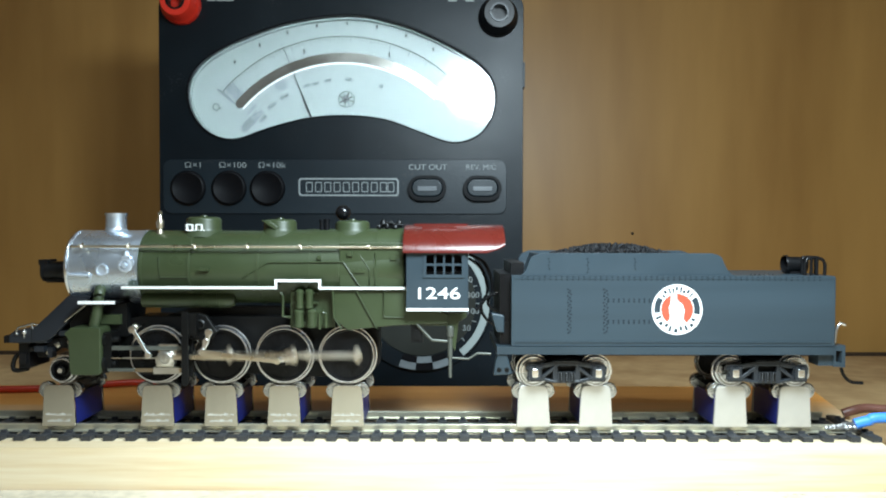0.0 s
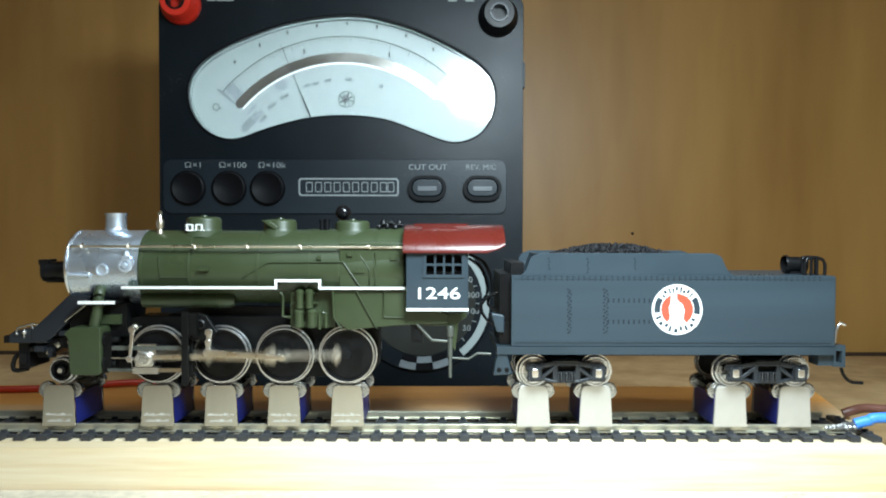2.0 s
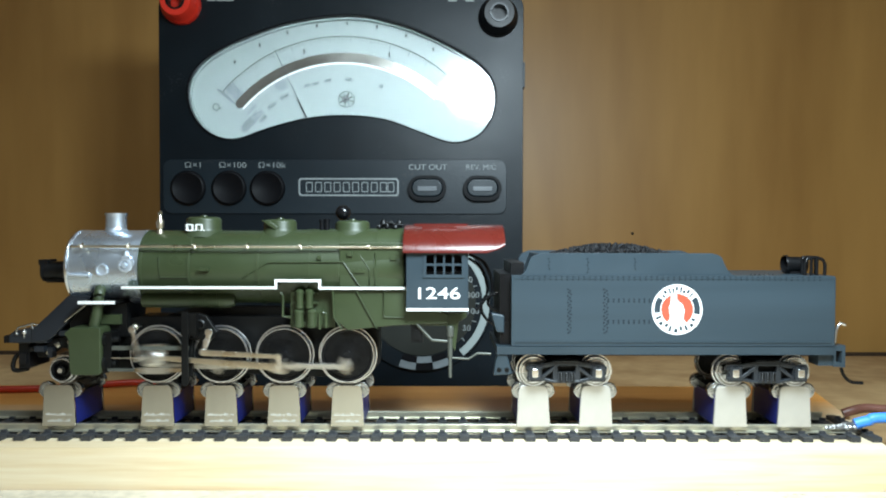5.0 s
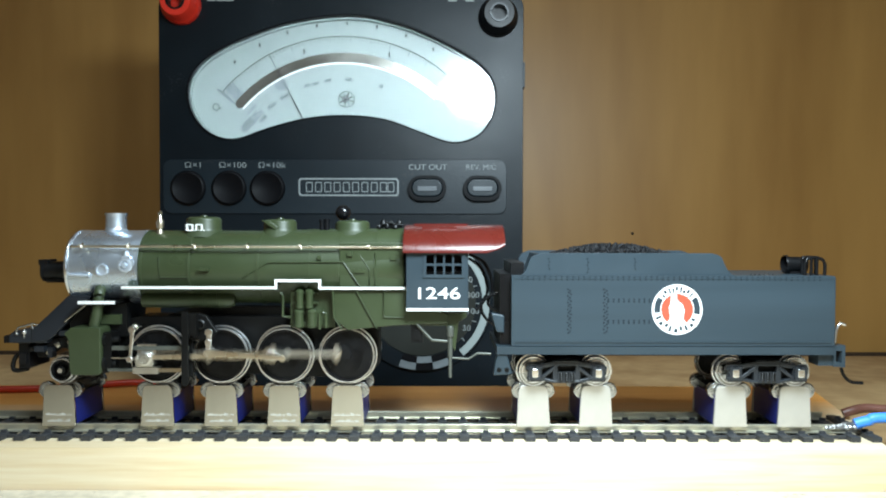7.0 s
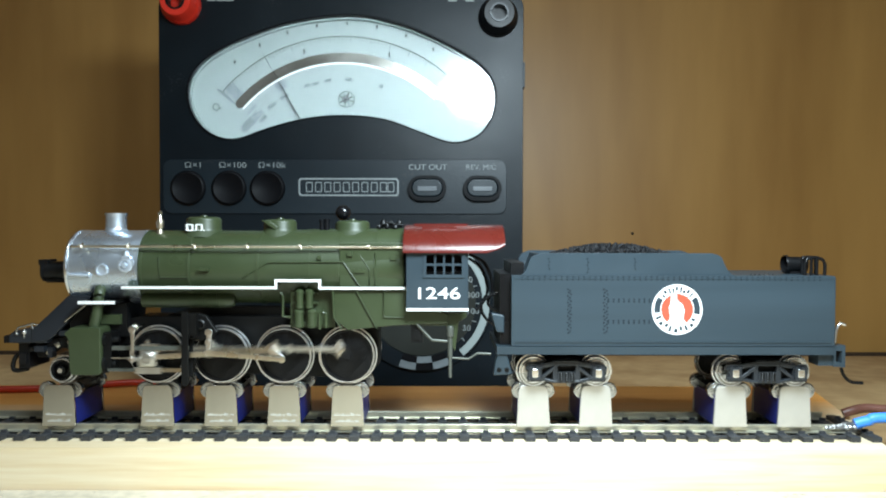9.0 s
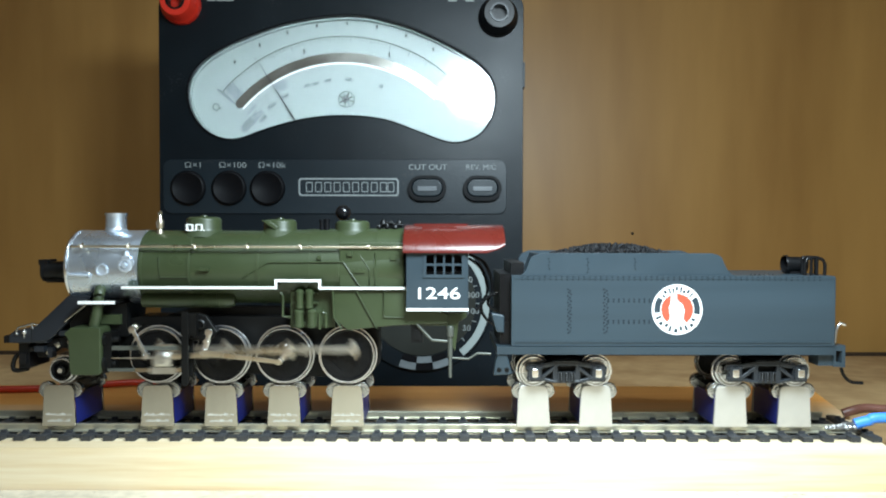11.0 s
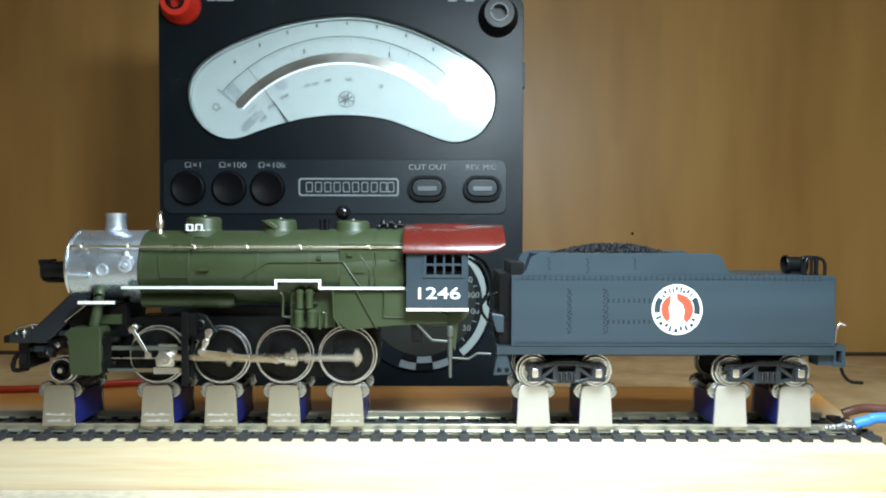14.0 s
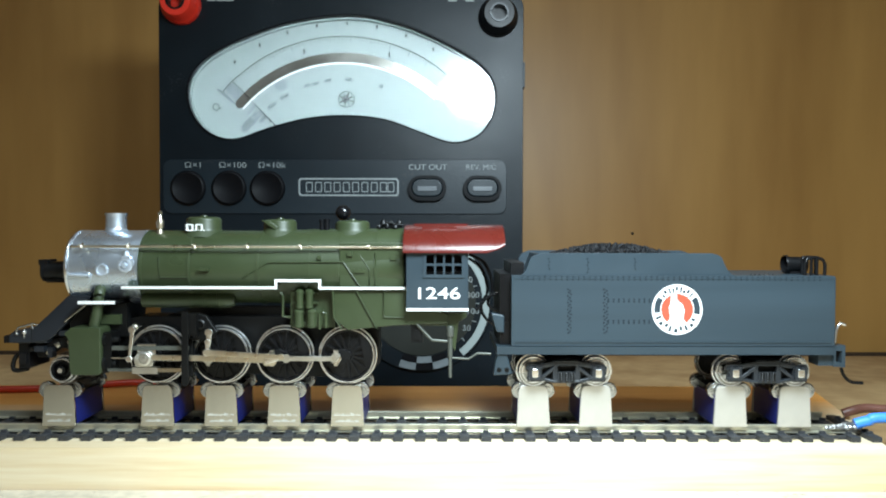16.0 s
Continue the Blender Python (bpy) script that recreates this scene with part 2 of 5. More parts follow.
def holed(bm, outer, inner, y0, y1):
    """A plate with one opening right through it; both outlines are (x, z)."""
    loops, edges = [], []
    for line in (outer, inner):
        vs = [bm.verts.new((x, y0, z)) for x, z in line]
        loops.append(vs)
        edges += [bm.edges.new((vs[i], vs[(i + 1) % len(vs)])) for i in range(len(vs))]
    front = faces_of(bmesh.ops.triangle_fill(bm, use_beauty=True, use_dissolve=False, edges=edges)["geom"])
    back = bmesh.ops.extrude_face_region(bm, geom=front)["geom"]
    bmesh.ops.translate(bm, verts=[g for g in back if isinstance(g, bmesh.types.BMVert)], vec=(0, y1 - y0, 0))
    bmesh.ops.recalc_face_normals(bm, faces=bm.faces[:])


def ring_plate(bm, cx, cz, r_in, r_out, a0, a1, y0, y1, steps=40):
    """A flat arc band about (cx, cz), from angle a0 to a1 in degrees from the right, upwards."""
    rows, whole = [], abs(a1 - a0) >= 359.9
    for i in range(steps + (0 if whole else 1)):
        t = radians(a0 + (a1 - a0) * i / steps)
        rows.append([bm.verts.new((cx + r * math.cos(t), y, cz + r * math.sin(t))) for r, y in ((max(r_in, 0.02), y0), (r_out, y0), (r_out, y1), (max(r_in, 0.02), y1))])
    fs = []
    for i in range(steps):
        p, q = rows[i], rows[(i + 1) % len(rows)]
        fs += [bm.faces.new((p[k], q[k], q[(k + 1) % 4], p[(k + 1) % 4])) for k in range(4)]
    if not whole:
        fs += [bm.faces.new(rows[0]), bm.faces.new(rows[-1][::-1])]
    bmesh.ops.recalc_face_normals(bm, faces=fs)


def rounded(x0, x1, z0, z1, r, steps=6):
    out = []
    for cx, cz, a in ((x1 - r, z1 - r, 0), (x0 + r, z1 - r, 90), (x0 + r, z0 + r, 180), (x1 - r, z0 + r, 270)):
        out += [(cx + r * math.cos(radians(a + 90 * i / steps)), cz + r * math.sin(radians(a + 90 * i / steps))) for i in range(steps + 1)]
    return out


def disc(cx, cz, r, steps=32):
    return [(cx + r * math.cos(2 * math.pi * i / steps), cz + r * math.sin(2 * math.pi * i / steps)) for i in range(steps)]


def even_normals(me, limit):
    """Normals weighted by area, so that broad faces stay flat beside their rounded edges."""
    n = [p.normal.copy() for p in me.polygons]
    w = [p.area * k for p, k in zip(me.polygons, n)]
    around = [[] for _ in me.vertices]
    for p in me.polygons:
        for v in p.vertices:
            around[v].append(p.index)
    out = []
    for p in me.polygons:
        mine = n[p.index]
        for v in p.vertices:
            s = Vector((0, 0, 0))
            for q in around[v]:
                if mine.dot(n[q]) > limit:
                    s += w[q]
            out.append(s.normalized() if s.length > 0 else mine)
    me.normals_split_custom_set(out)


def finish(name, bm, material, at, sharp=48):
    """The bmesh, in millimetres, as an object whose origin lies at the point 'at'."""
    bmesh.ops.transform(bm, matrix=Matrix.Scale(MM, 4) @ Matrix.Translation(-Vector(at)), verts=bm.verts[:])
    me = bpy.data.meshes.new(name)
    bm.to_mesh(me)
    bm.free()
    me.materials.append(material)
    me.polygons.foreach_set("use_smooth", [True] * len(me.polygons))
    even_normals(me, math.cos(radians(sharp)))
    ob = new(name, me)
    ORIGIN[ob.name] = Vector(at)
    return ob


def middle(bm):
    lo = Vector([min(v.co[i] for v in bm.verts) for i in range(3)])
    hi = Vector([max(v.co[i] for v in bm.verts) for i in range(3)])
    return (lo + hi) / 2


def part(name, bm, material, parent, label="", at=None):
    """One mesh under a thing or a part; its origin is its middle or the point 'at'."""
    at = middle(bm) if at is None else at
    ob = finish(name, bm, material, at)
    ob.parent = parent
    ob.location = (Vector(at) - ORIGIN[parent.name]) * MM
    return tagged(ob, label)


def thing(name, bm, material, label, category, group="", kind="", at=None):
    """A top-level thing of one mesh (which may carry parts)."""
    at = middle(bm) if at is None else at
    ob = finish(name, bm, material, at)
    ob.location = Vector(at) * MM
    return tagged(ob, label, category, group, kind)


def holder(name, at, label, category, group=""):
    """An Empty at a thing's base that carries its parts."""
    ob = new(name)
    ob.empty_display_size = 0.01
    ob.location = Vector(at) * MM
    ORIGIN[ob.name] = Vector(at)
    return tagged(ob, label, category, group)


def lettering(name, text, size, cx, cz, y, material, parent, wide=1.0, turn=0.0, thick=0.12, bold=0.0):
    """Raised letters of the built-in font that face the viewer."""
    cu = bpy.data.curves.new(name, "FONT")
    cu.body, cu.size, cu.extrude, cu.align_x, cu.align_y = text, size, thick, "CENTER", "CENTER"
    cu.offset = bold
    tmp = bpy.data.objects.new(name, cu)
    scene.collection.objects.link(tmp)
    me = bpy.data.meshes.new_from_object(tmp.evaluated_get(bpy.context.evaluated_depsgraph_get()))
    bpy.data.objects.remove(tmp)
    bm = bmesh.new()
    bm.from_mesh(me)
    bpy.data.meshes.remove(me)
    m = Matrix.Translation((cx, y, cz)) @ Matrix.Rotation(radians(-turn), 4, "Y") @ Matrix.Rotation(radians(90), 4, "X") @ Matrix.Diagonal((wide, 1, 1, 1))
    bmesh.ops.transform(bm, matrix=m, verts=bm.verts[:])
    return part(name, bm, material, parent)


def B():
    return bmesh.new()


# ---- the room ----
def shell(name, x0, x1, y0, y1, z0, z1, material, label, category):
    bm = B()
    box(bm, x0, x1, y0, y1, z0, z1)
    return thing(name, bm, material, label, category, kind="structure")


shell("bench_top", -1300, 1300, -1700, 245.5, -30, 0, BENCH, "worn brown wooden bench top under the plank", "bench")
shell("board", -400, 400, -160, -14.2, 0.02, 0.45, CHIPBOARD, "pale speckled board lying before the plank", "board")
shell("wall_back", -1300, 1300, 252.5, 275, -30, 1700, VENEER, "brown wood veneer panel behind the meter", "wall")
# dark strip added for the shadow line between bench and panel
shell("gap_shade_strip", -1300, 1300, 249.0, 252.4, -1, 1.5, GAP_SHADE, "thin dark strip standing in for the shaded gap at the veneer panel's foot", "trim")
shell("wall_left", -1325, -1301, -1700, 252, -30, 1700, PLASTER, "plain plaster wall", "wall")
shell("wall_right", 1301, 1325, -1700, 252, -30, 1700, PLASTER, "plain plaster wall", "wall")
shell("wall_front", -1300, 1300, -1725, -1701, -30, 1700, PLASTER, "plain plaster wall", "wall")
shell("ceiling", -1325, 1325, -1725, 275, 1701, 1720, PLASTER, "plain plaster ceiling", "ceiling")



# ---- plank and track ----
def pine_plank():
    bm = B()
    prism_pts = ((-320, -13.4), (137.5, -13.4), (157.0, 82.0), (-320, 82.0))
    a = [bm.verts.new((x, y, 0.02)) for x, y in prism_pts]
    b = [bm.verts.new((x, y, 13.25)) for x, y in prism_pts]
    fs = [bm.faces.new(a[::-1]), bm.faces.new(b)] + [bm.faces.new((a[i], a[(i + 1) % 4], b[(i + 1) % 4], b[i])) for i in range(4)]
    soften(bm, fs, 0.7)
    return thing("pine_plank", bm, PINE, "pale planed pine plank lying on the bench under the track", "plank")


pine_plank()

RAIL_TOP = 17.45


def rail_bar(bm, y, x0, x1):
    """A flat-bottomed rail: foot, web and rounded head in one section."""
    z = RAIL_TOP - 2.54
    half = ((1.25, 0), (1.25, 0.25), (0.3, 0.6), (0.25, 1.6), (0.5, 1.85), (0.5, 2.4), (0.36, 2.54))
    line = [(y + 0.5 + e, z + h) for e, h in half] + [(y + 0.5 - e, z + h) for e, h in reversed(half)]
    a, c = [[bm.verts.new((x, q, h)) for q, h in line] for x in (x0, x1)]
    k = len(line)
    fs = [bm.faces.new(a), bm.faces.new(c[::-1])] + [bm.faces.new((a[i], c[i], c[(i + 1) % k], a[(i + 1) % k])) for i in range(k)]
    bmesh.ops.recalc_face_normals(bm, faces=fs)


def model_track():
    track = holder("model_railway_track", (0, 9, 13.25), "straight nickel rail track with black plastic sleepers on the plank", "track")
    for y, x1 in ((0.0, 131.0), (17.5, 131.5)):
        bm = B()
        rail_bar(bm, y, -320, x1)
        part("rail", bm, RAIL, track, "bright nickel silver rail")
    bm = B()
    box(bm, -1.55, 1.55, -5.8, 24.3, 13.27, 14.85, 0.15)
    for y in (-1.05, 1.75, 16.45, 19.25):
        box(bm, -0.9, 0.9, y - 0.65, y + 0.25, 14.8, 15.75, 0.1)
    first = part("sleeper", bm, SLEEPER, track, at=(0, 9, 13.27))
    base = first.location.copy()
    places = [-14.1 + (7.07 if k < 0 else 7.0) * k for k in range(-43, 12)]
    places += [72.4, 79.4, 86.0, 92.8, 102.1, 109.0, 115.7, 122.3, 130.9, 137.6]
    for n, x in enumerate(places):
        ob = first if n == 0 else first.copy()
        if n:
            scene.collection.objects.link(ob)
        ob.location = base + Vector((x * MM, 0, 0))
    for y in (-2.6, 4.2, 13.5, 20.3):
        bm = B()
        box(bm, -320, 131, y, y + 1.0, 13.6, 14.5, 0.1)
        part("web", bm, SLEEPER, track)
    return track


model_track()


# ---- rolling road ----
def roller_stand(marked):
    """Two steel cheeks with a blue block between them and four bearings on top."""
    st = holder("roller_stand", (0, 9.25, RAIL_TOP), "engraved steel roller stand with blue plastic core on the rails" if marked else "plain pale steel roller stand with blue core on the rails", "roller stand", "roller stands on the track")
    for y in (-1.6, 19.1):
        bm = B()
        prism(bm, ((-5.4, 17.0), (5.4, 17.0), (4.75, 28.6), (4.3, 29.9), (3.4, 30.3), (-3.4, 30.3), (-4.3, 29.9), (-4.75, 28.6)), y, y + 1.0, 0.15)
        cheek = part("cheek", bm, PLATE if marked else PALE_STEEL, st, "brushed steel side plate")
        if y < 0 and marked:
            rng = random.Random(11)
            for zz, w, n in ((20.9, 8.6, 13), (18.9, 7.6, 11)):
                for i in range(n):
                    bm = B()
                    x = -w / 2 + w * (i + 0.5) / n
                    h, half = rng.uniform(0.4, 0.95), w / n * rng.uniform(0.14, 0.30)
                    box(bm, x - half, x + half, y - 0.04, y + 0.02, zz - 0.45, zz - 0.45 + h)
                    part("engraved_mark", bm, MARK, cheek)
    bm = B()
    box(bm, -5.0, 5.0, -0.3, 18.8, RAIL_TOP + 0.05, 27.0, 0.4)
    part("block", bm, BLUE_BLOCK, st, "blue plastic core")
    bm = B()
    box(bm, -4.3, 4.3, 0.2, 18.3, 26.5, 28.6, 0.3)
    part("axle_bed", bm, BLACK, st)
    for x in (-4.4, 4.4):
        for y in (-0.4, 16.6):
            bm = B()
            turned(bm, (x, y, 28.55), (0, 1, 0), ((0.7, 0.3), (0.8, -0.15), (1.3, -0.15), (1.4, 0.4), (2.0, 0.4), (2.1, 0.0), (2.45, 0.0), (2.6, 0.15), (2.6, 1.9), (2.4, 2.1)), 24)
            part("bearing", bm, STEEL, st, "bright ball bearing")
    return st


WHEEL_X = (-91.81, -71.35, -51.07, -30.69)
TENDER_X = (29.16, 49.26, 92.54, 113.18)
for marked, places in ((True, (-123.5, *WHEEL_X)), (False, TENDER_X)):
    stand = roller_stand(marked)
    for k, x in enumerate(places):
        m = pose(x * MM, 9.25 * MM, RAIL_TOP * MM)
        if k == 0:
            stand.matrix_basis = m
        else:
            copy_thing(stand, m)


# ---- test meter ----
FACE = 116.0


def test_meter():
    met = holder("test_meter", (-47.91, 170, 0), "black bakelite analogue test meter with white dial standing behind the plank", "test meter")
    x0, x1, z1 = -133.36, 37.53, 191.35
    bm = B()
    prism(bm, rounded(x0 + 1.2, x1 - 1.2, 0.3, z1 - 1.2, 6), FACE + 9, FACE + 112, 0.8)
    part("case", bm, CASE, met, "black crackle-finish case", )
    window = [(p.x, p.y) for p in spline([(-44.98, 180.43), (-71.60, 176.97), (-94.23, 169.25), (-111.26, 159.94), (-118.98, 149.29), (-118.18, 136.51), (-110.73, 126.67), (-98.49, 122.94),
                                          (-81.45, 128.26), (-63.62, 132.79), (-44.98, 134.12), (-27.15, 132.26), (-11.18, 126.67), (4.26, 121.61), (17.04, 125.60), (23.69, 136.78),
                                          (23.42, 148.76), (15.70, 158.87), (-2.40, 169.25), (-22.36, 176.97)], 5, True)]
    wc = (sum(p[0] for p in window) / len(window), sum(p[1] for p in window) / len(window))
    bm = B()
    holed(bm, rounded(x0, x1, 0.2, z1, 7), window, FACE, FACE + 9)
    rim = [e for e in bm.edges if all(abs(v.co.y - FACE) < 1e-4 for v in e.verts) and e.calc_face_angle(0) > 1.0
           and all(min(v.co.x - x0, x1 - v.co.x, z1 - v.co.z, v.co.z) < 7.2 for v in e.verts)
           and any(min(v.co.x - x0, x1 - v.co.x, z1 - v.co.z, v.co.z - 0.2) < 2.2 for v in e.verts)]
    bmesh.ops.bevel(bm, geom=rim, offset=1.6, segments=3, affect="EDGES", profile=0.5, clamp_overlap=True)
    part("front_panel", bm, CASE, met, "black bakelite front with curved dial opening")
    bm = B()
    grow = [(wc[0] + (x - wc[0]) * 1.010, wc[1] + (z - wc[1]) * 1.022) for x, z in window]
    holed(bm, grow, window, FACE - 0.9, FACE - 0.05)
    part("bezel", bm, KNOB, met, "thin raised black rim round the dial")
    bm = B()
    box(bm, -122.18, 26.88, FACE + 5.6, FACE + 6.6, 118.95, 182.83)
    dial = part("dial", bm, DIAL, met, "white dial card with curved scales")
    bm = B()
    prism(bm, [(wc[0] + (x - wc[0]) * 1.004, wc[1] + (z - wc[1]) * 1.006) for x, z in window], FACE + 1.2, FACE + 2.0)
    glass = part("glass", bm, GLASS, met, "clear glass over the dial")
    glass.visible_shadow = False
    glass.rotation_euler = (radians(-0.3), 0, 0)
    bm = B()
    holed(bm, [(wc[0] + (x - wc[0]) * 0.999, wc[1] + (z - wc[1]) * 0.998) for x, z in window], [(wc[0] + (x - wc[0]) * 0.991, wc[1] + (z - wc[1]) * 0.978) for x, z in window], FACE + 2.6, FACE + 5.5)
    part("dial_surround", bm, DIAL, met, "pale inner rim round the dial card")
    # scales, about the needle's pivot
    px, pz, yf = DIAL_PIVOT
    bm = B()
    ring_plate(bm, px, pz, 63.9, 68.2, 47.0, 138.3, yf - 0.1, yf + 0.4)
    for a in (47.0, 138.3):
        prism(bm, disc(px + 66.05 * math.cos(radians(a)), pz + 66.05 * math.sin(radians(a)), 2.15, 16), yf - 0.13, yf + 0.4)
    part("mirror", bm, MIRROR, dial, "curved mirror strip")
    bm = B()
    ring_plate(bm, px, pz, 62.9, 63.6, 47.0, 139, yf - 0.06, yf + 0.3)
    part("mirror_edge", bm, WHITE, dial)
    bm = B()
    ring_plate(bm, px, pz, 75.7, 76.15, 50, 139, yf - 0.06, yf + 0.3, 60)
    part("scale_line", bm, INK, dial)
    for i in range(61):
        a, bm = radians(138.6 - 88 * i / 60), B()
        n = 2.7 if i % 5 == 0 else 1.5
        d, s = (math.cos(a), math.sin(a)), (-math.sin(a) * 0.13, math.cos(a) * 0.13)
        q = [(px + d[0] * r + s[0] * e, pz + d[1] * r + s[1] * e) for r, e in ((75.8, -1), (75.8, 1), (75.8 - n, 1), (75.8 - n, -1))]
        prism(bm, q, yf - 0.05, yf + 0.3)
        part("tick", bm, INK, dial)
    for k in range(8):
        a = 129 - 10.05 * k
        bm = B()
        cx, cz = px + 82.0 * math.cos(radians(a)), pz + 82.0 * math.sin(radians(a))
        box(bm, cx - 0.45, cx + 0.45, yf - 0.05, yf + 0.3, cz - 0.9, cz + 0.9)
        part("number_mark", bm, INK, dial)
    for a, r in ((105.2, 71.2), (72.0, 70.7)):
        bm = B()
        cx, cz = px + r * math.cos(radians(a)), pz + r * math.sin(radians(a))
        box(bm, cx - 0.4, cx + 0.4, yf - 0.05, yf + 0.3, cz - 1.3, cz + 1.3)
        part("number_mark", bm, INK, dial)
    for i in range(24):
        a, bm = radians(128 - 70 * (i / 23) ** 1.3), B()
        d, s = (math.cos(a), math.sin(a)), (-math.sin(a) * 0.1, math.cos(a) * 0.1)
        prism(bm, [(px + d[0] * r + s[0] * e, pz + d[1] * r + s[1] * e) for r, e in ((61.6, -1), (61.6, 1), (60.1, 1), (60.1, -1))], yf - 0.05, yf + 0.3)
        part("tick", bm, FADED, dial)
    for x, z, w, h, t in ((-64.95, 148.76, 3.0, 1.7, 20), (-60.69, 149.82, 3.0, 1.7, 17), (-54.83, 151.15, 3.2, 1.7, 12), (-44.98, 151.69, 3.4, 1.8, 0), (-29.55, 148.49, 2.2, 2.0, -12),
                          (-75.60, 143.44, 4.2, 1.8, 28), (-81.72, 139.18, 4.2, 1.8, 36), (-85.71, 133.05, 4.0, 2.0, 45), (-93.16, 130.13, 7.5, 3.6, 48), (-89.70, 135.45, 3.0, 1.0, 60)):
        bm = B()
        box(bm, x - w / 2, x + w / 2, yf - 0.05, yf + 0.3, z - h / 2, z + h / 2)
        bmesh.ops.rotate(bm, verts=bm.verts[:], cent=(x, yf, z), matrix=Matrix.Rotation(radians(-t), 3, "Y"))
        part("number_mark", bm, FADED, dial)
    for r0, r1, a0, a1, mt in ((3.55, 4.0, 0, 360, INK), (1.6, 2.1, 60, 250, INK)):
        bm = B()
        ring_plate(bm, -46.05, 142.37, r0, r1, a0, a1, yf - 0.06, yf + 0.3, 28)
        part("emblem", bm, mt, dial)
    for k in range(4):
        bm = B()
        a = radians(25 + 45 * k)
        prism(bm, [(-46.05 + math.cos(a) * r + math.sin(a) * e, 142.37 + math.sin(a) * r - math.cos(a) * e) for r, e in ((-3.3, -0.35), (3.3, -0.35), (3.3, 0.35), (-3.3, 0.35))], yf - 0.06, yf + 0.3)
        part("emblem", bm, INK if k != 2 else FADED, dial)
    lettering("omega", "\u03a9", 5.0, -107.80, 138.38, yf - 0.1, INK, dial, 1.0, 40)
    bm = B()
    box(bm, -104.34 - 4, -104.34 + 4, yf - 0.05, yf + 0.3, 144.50 - 0.6, 144.50 + 0.6)
    bmesh.ops.rotate(bm, verts=bm.verts[:], cent=(-104.34, yf, 144.50), matrix=Matrix.Rotation(radians(40), 3, "Y"))
    part("number_mark", bm, FADED, dial)
    for x, z, w, h, t in ((-99.29, 146.10, 5.0, 9.0, 45), (-102.75, 143.44, 1.6, 9.0, 45), (-77.19, 148.76, 5.5, 4.0, 30), (-88.37, 134.12, 2.4, 7.0, -40), (-91.03, 137.58, 1.2, 6.0, -35)):
        bm = B()
        box(bm, x - w / 2, x + w / 2, yf - 0.03, yf + 0.3, z - h / 2, z + h / 2)
        bmesh.ops.rotate(bm, verts=bm.verts[:], cent=(x, yf, z), matrix=Matrix.Rotation(radians(-t), 3, "Y"))
        part("faint_print", bm, FAINT, dial)
    # needle, upright about its pivot
    bm = B()
    prism(bm, ((px - 0.34, pz + 31), (px + 0.34, pz + 31), (px + 0.26, pz + 51), (px - 0.26, pz + 51)), yf - 1.2, yf - 0.95)
    prism(bm, ((px - 0.15, pz + 50.5), (px + 0.15, pz + 50.5), (px + 0.12, pz + 77.5), (px - 0.12, pz + 77.5)), yf - 1.18, yf - 0.97)
    needle = part("needle", bm, KNOB, met, "thin black pointer", at=(px, yf - 1, pz))
    # lower control strip
    bm = B()
    prism(bm, rounded(-131.49, 29.81, 87.80, 113.09, 4), FACE - 0.8, FACE + 0.5, 0.2)
    strip = part("control_strip", bm, PANEL, met, "slightly raised control strip")
    for x in (-119.52, -100.35, -82.25):
        bm = B()
        turned(bm, (x, FACE - 0.5, 99.78), (0, -1, 0), ((8.2, -0.5), (8.2, 1.2), (7.7, 1.8), (7.0, 2.2), (6.4, 1.9), (4.0, 1.0), (0, 0.7)), 36, False)
        part("adjuster_knob", bm, KNOB, met, "dished black adjuster knob")
    for text, x in (("\u03a9\u00d71", -117.12), ("\u03a9\u00d7100", -98.75), ("\u03a9\u00d710k", -80.39)):
        lettering("legend", text, 3.7, x, 110.43, FACE - 0.85, LEGEND, strip, 1.25, 0, 0.06)
    lettering("legend", "CUT OUT", 3.5, -7.19, 109.63, FACE - 0.85, LEGEND, strip, 1.18, 0, 0.06)
    lettering("legend", "REV. M/C", 3.3, 17.83, 109.63, FACE - 0.85, LEGEND, strip, 1.1, 0, 0.06)
    for x in (-7.45, 18.37):
        bm = B()
        holed(bm, rounded(x - 9.0, x + 9.0, 99.78 - 5.9, 99.78 + 5.9, 5.8), rounded(x - 7.4, x + 7.4, 100.05 - 4.3, 100.05 + 4.3, 4.2), FACE - 3.2, FACE)
        part("button_collar", bm, KNOB, met, "black oval button collar")
        bm = B()
        prism(bm, rounded(x - 7.3, x + 7.3, 100.05 - 4.2, 100.05 + 4.2, 4.1), FACE - 2.9, FACE, 0.7)
        button = part("button", bm, PANEL, met, "oval push button")
        bm = B()
        prism(bm, rounded(x - 4.6, x + 4.6, 99.78 - 1.4, 99.78 + 0.9, 0.6), FACE - 3.4, FACE - 2.6, 0.25)
        part("bar", bm, BUTTON_GREY, button)
    bm = B()
    holed(bm, rounded(-67.88, -20.76, 96.05, 104.57, 1.6), rounded(-67.08, -21.56, 96.85, 103.77, 1.1), FACE - 1.0, FACE - 0.6)
    plate = part("name_plate_frame", bm, LEGEND, met, "white outlined name plate")
    for i in range(10):
        x, w = (-62.82 + i * 4.35, 3.2) if i < 9 else (-24.49, 3.2)
        bm = B()
        holed(bm, rounded(x - w / 2, x + w / 2, 100.31 - 2.4, 100.31 + 2.4, 0.5), rounded(x - w / 2 + 0.42, x + w / 2 - 0.42, 100.31 - 1.95, 100.31 + 1.95, 0.3), FACE - 0.95, FACE - 0.7)
        part("bar", bm, LEGEND, plate)
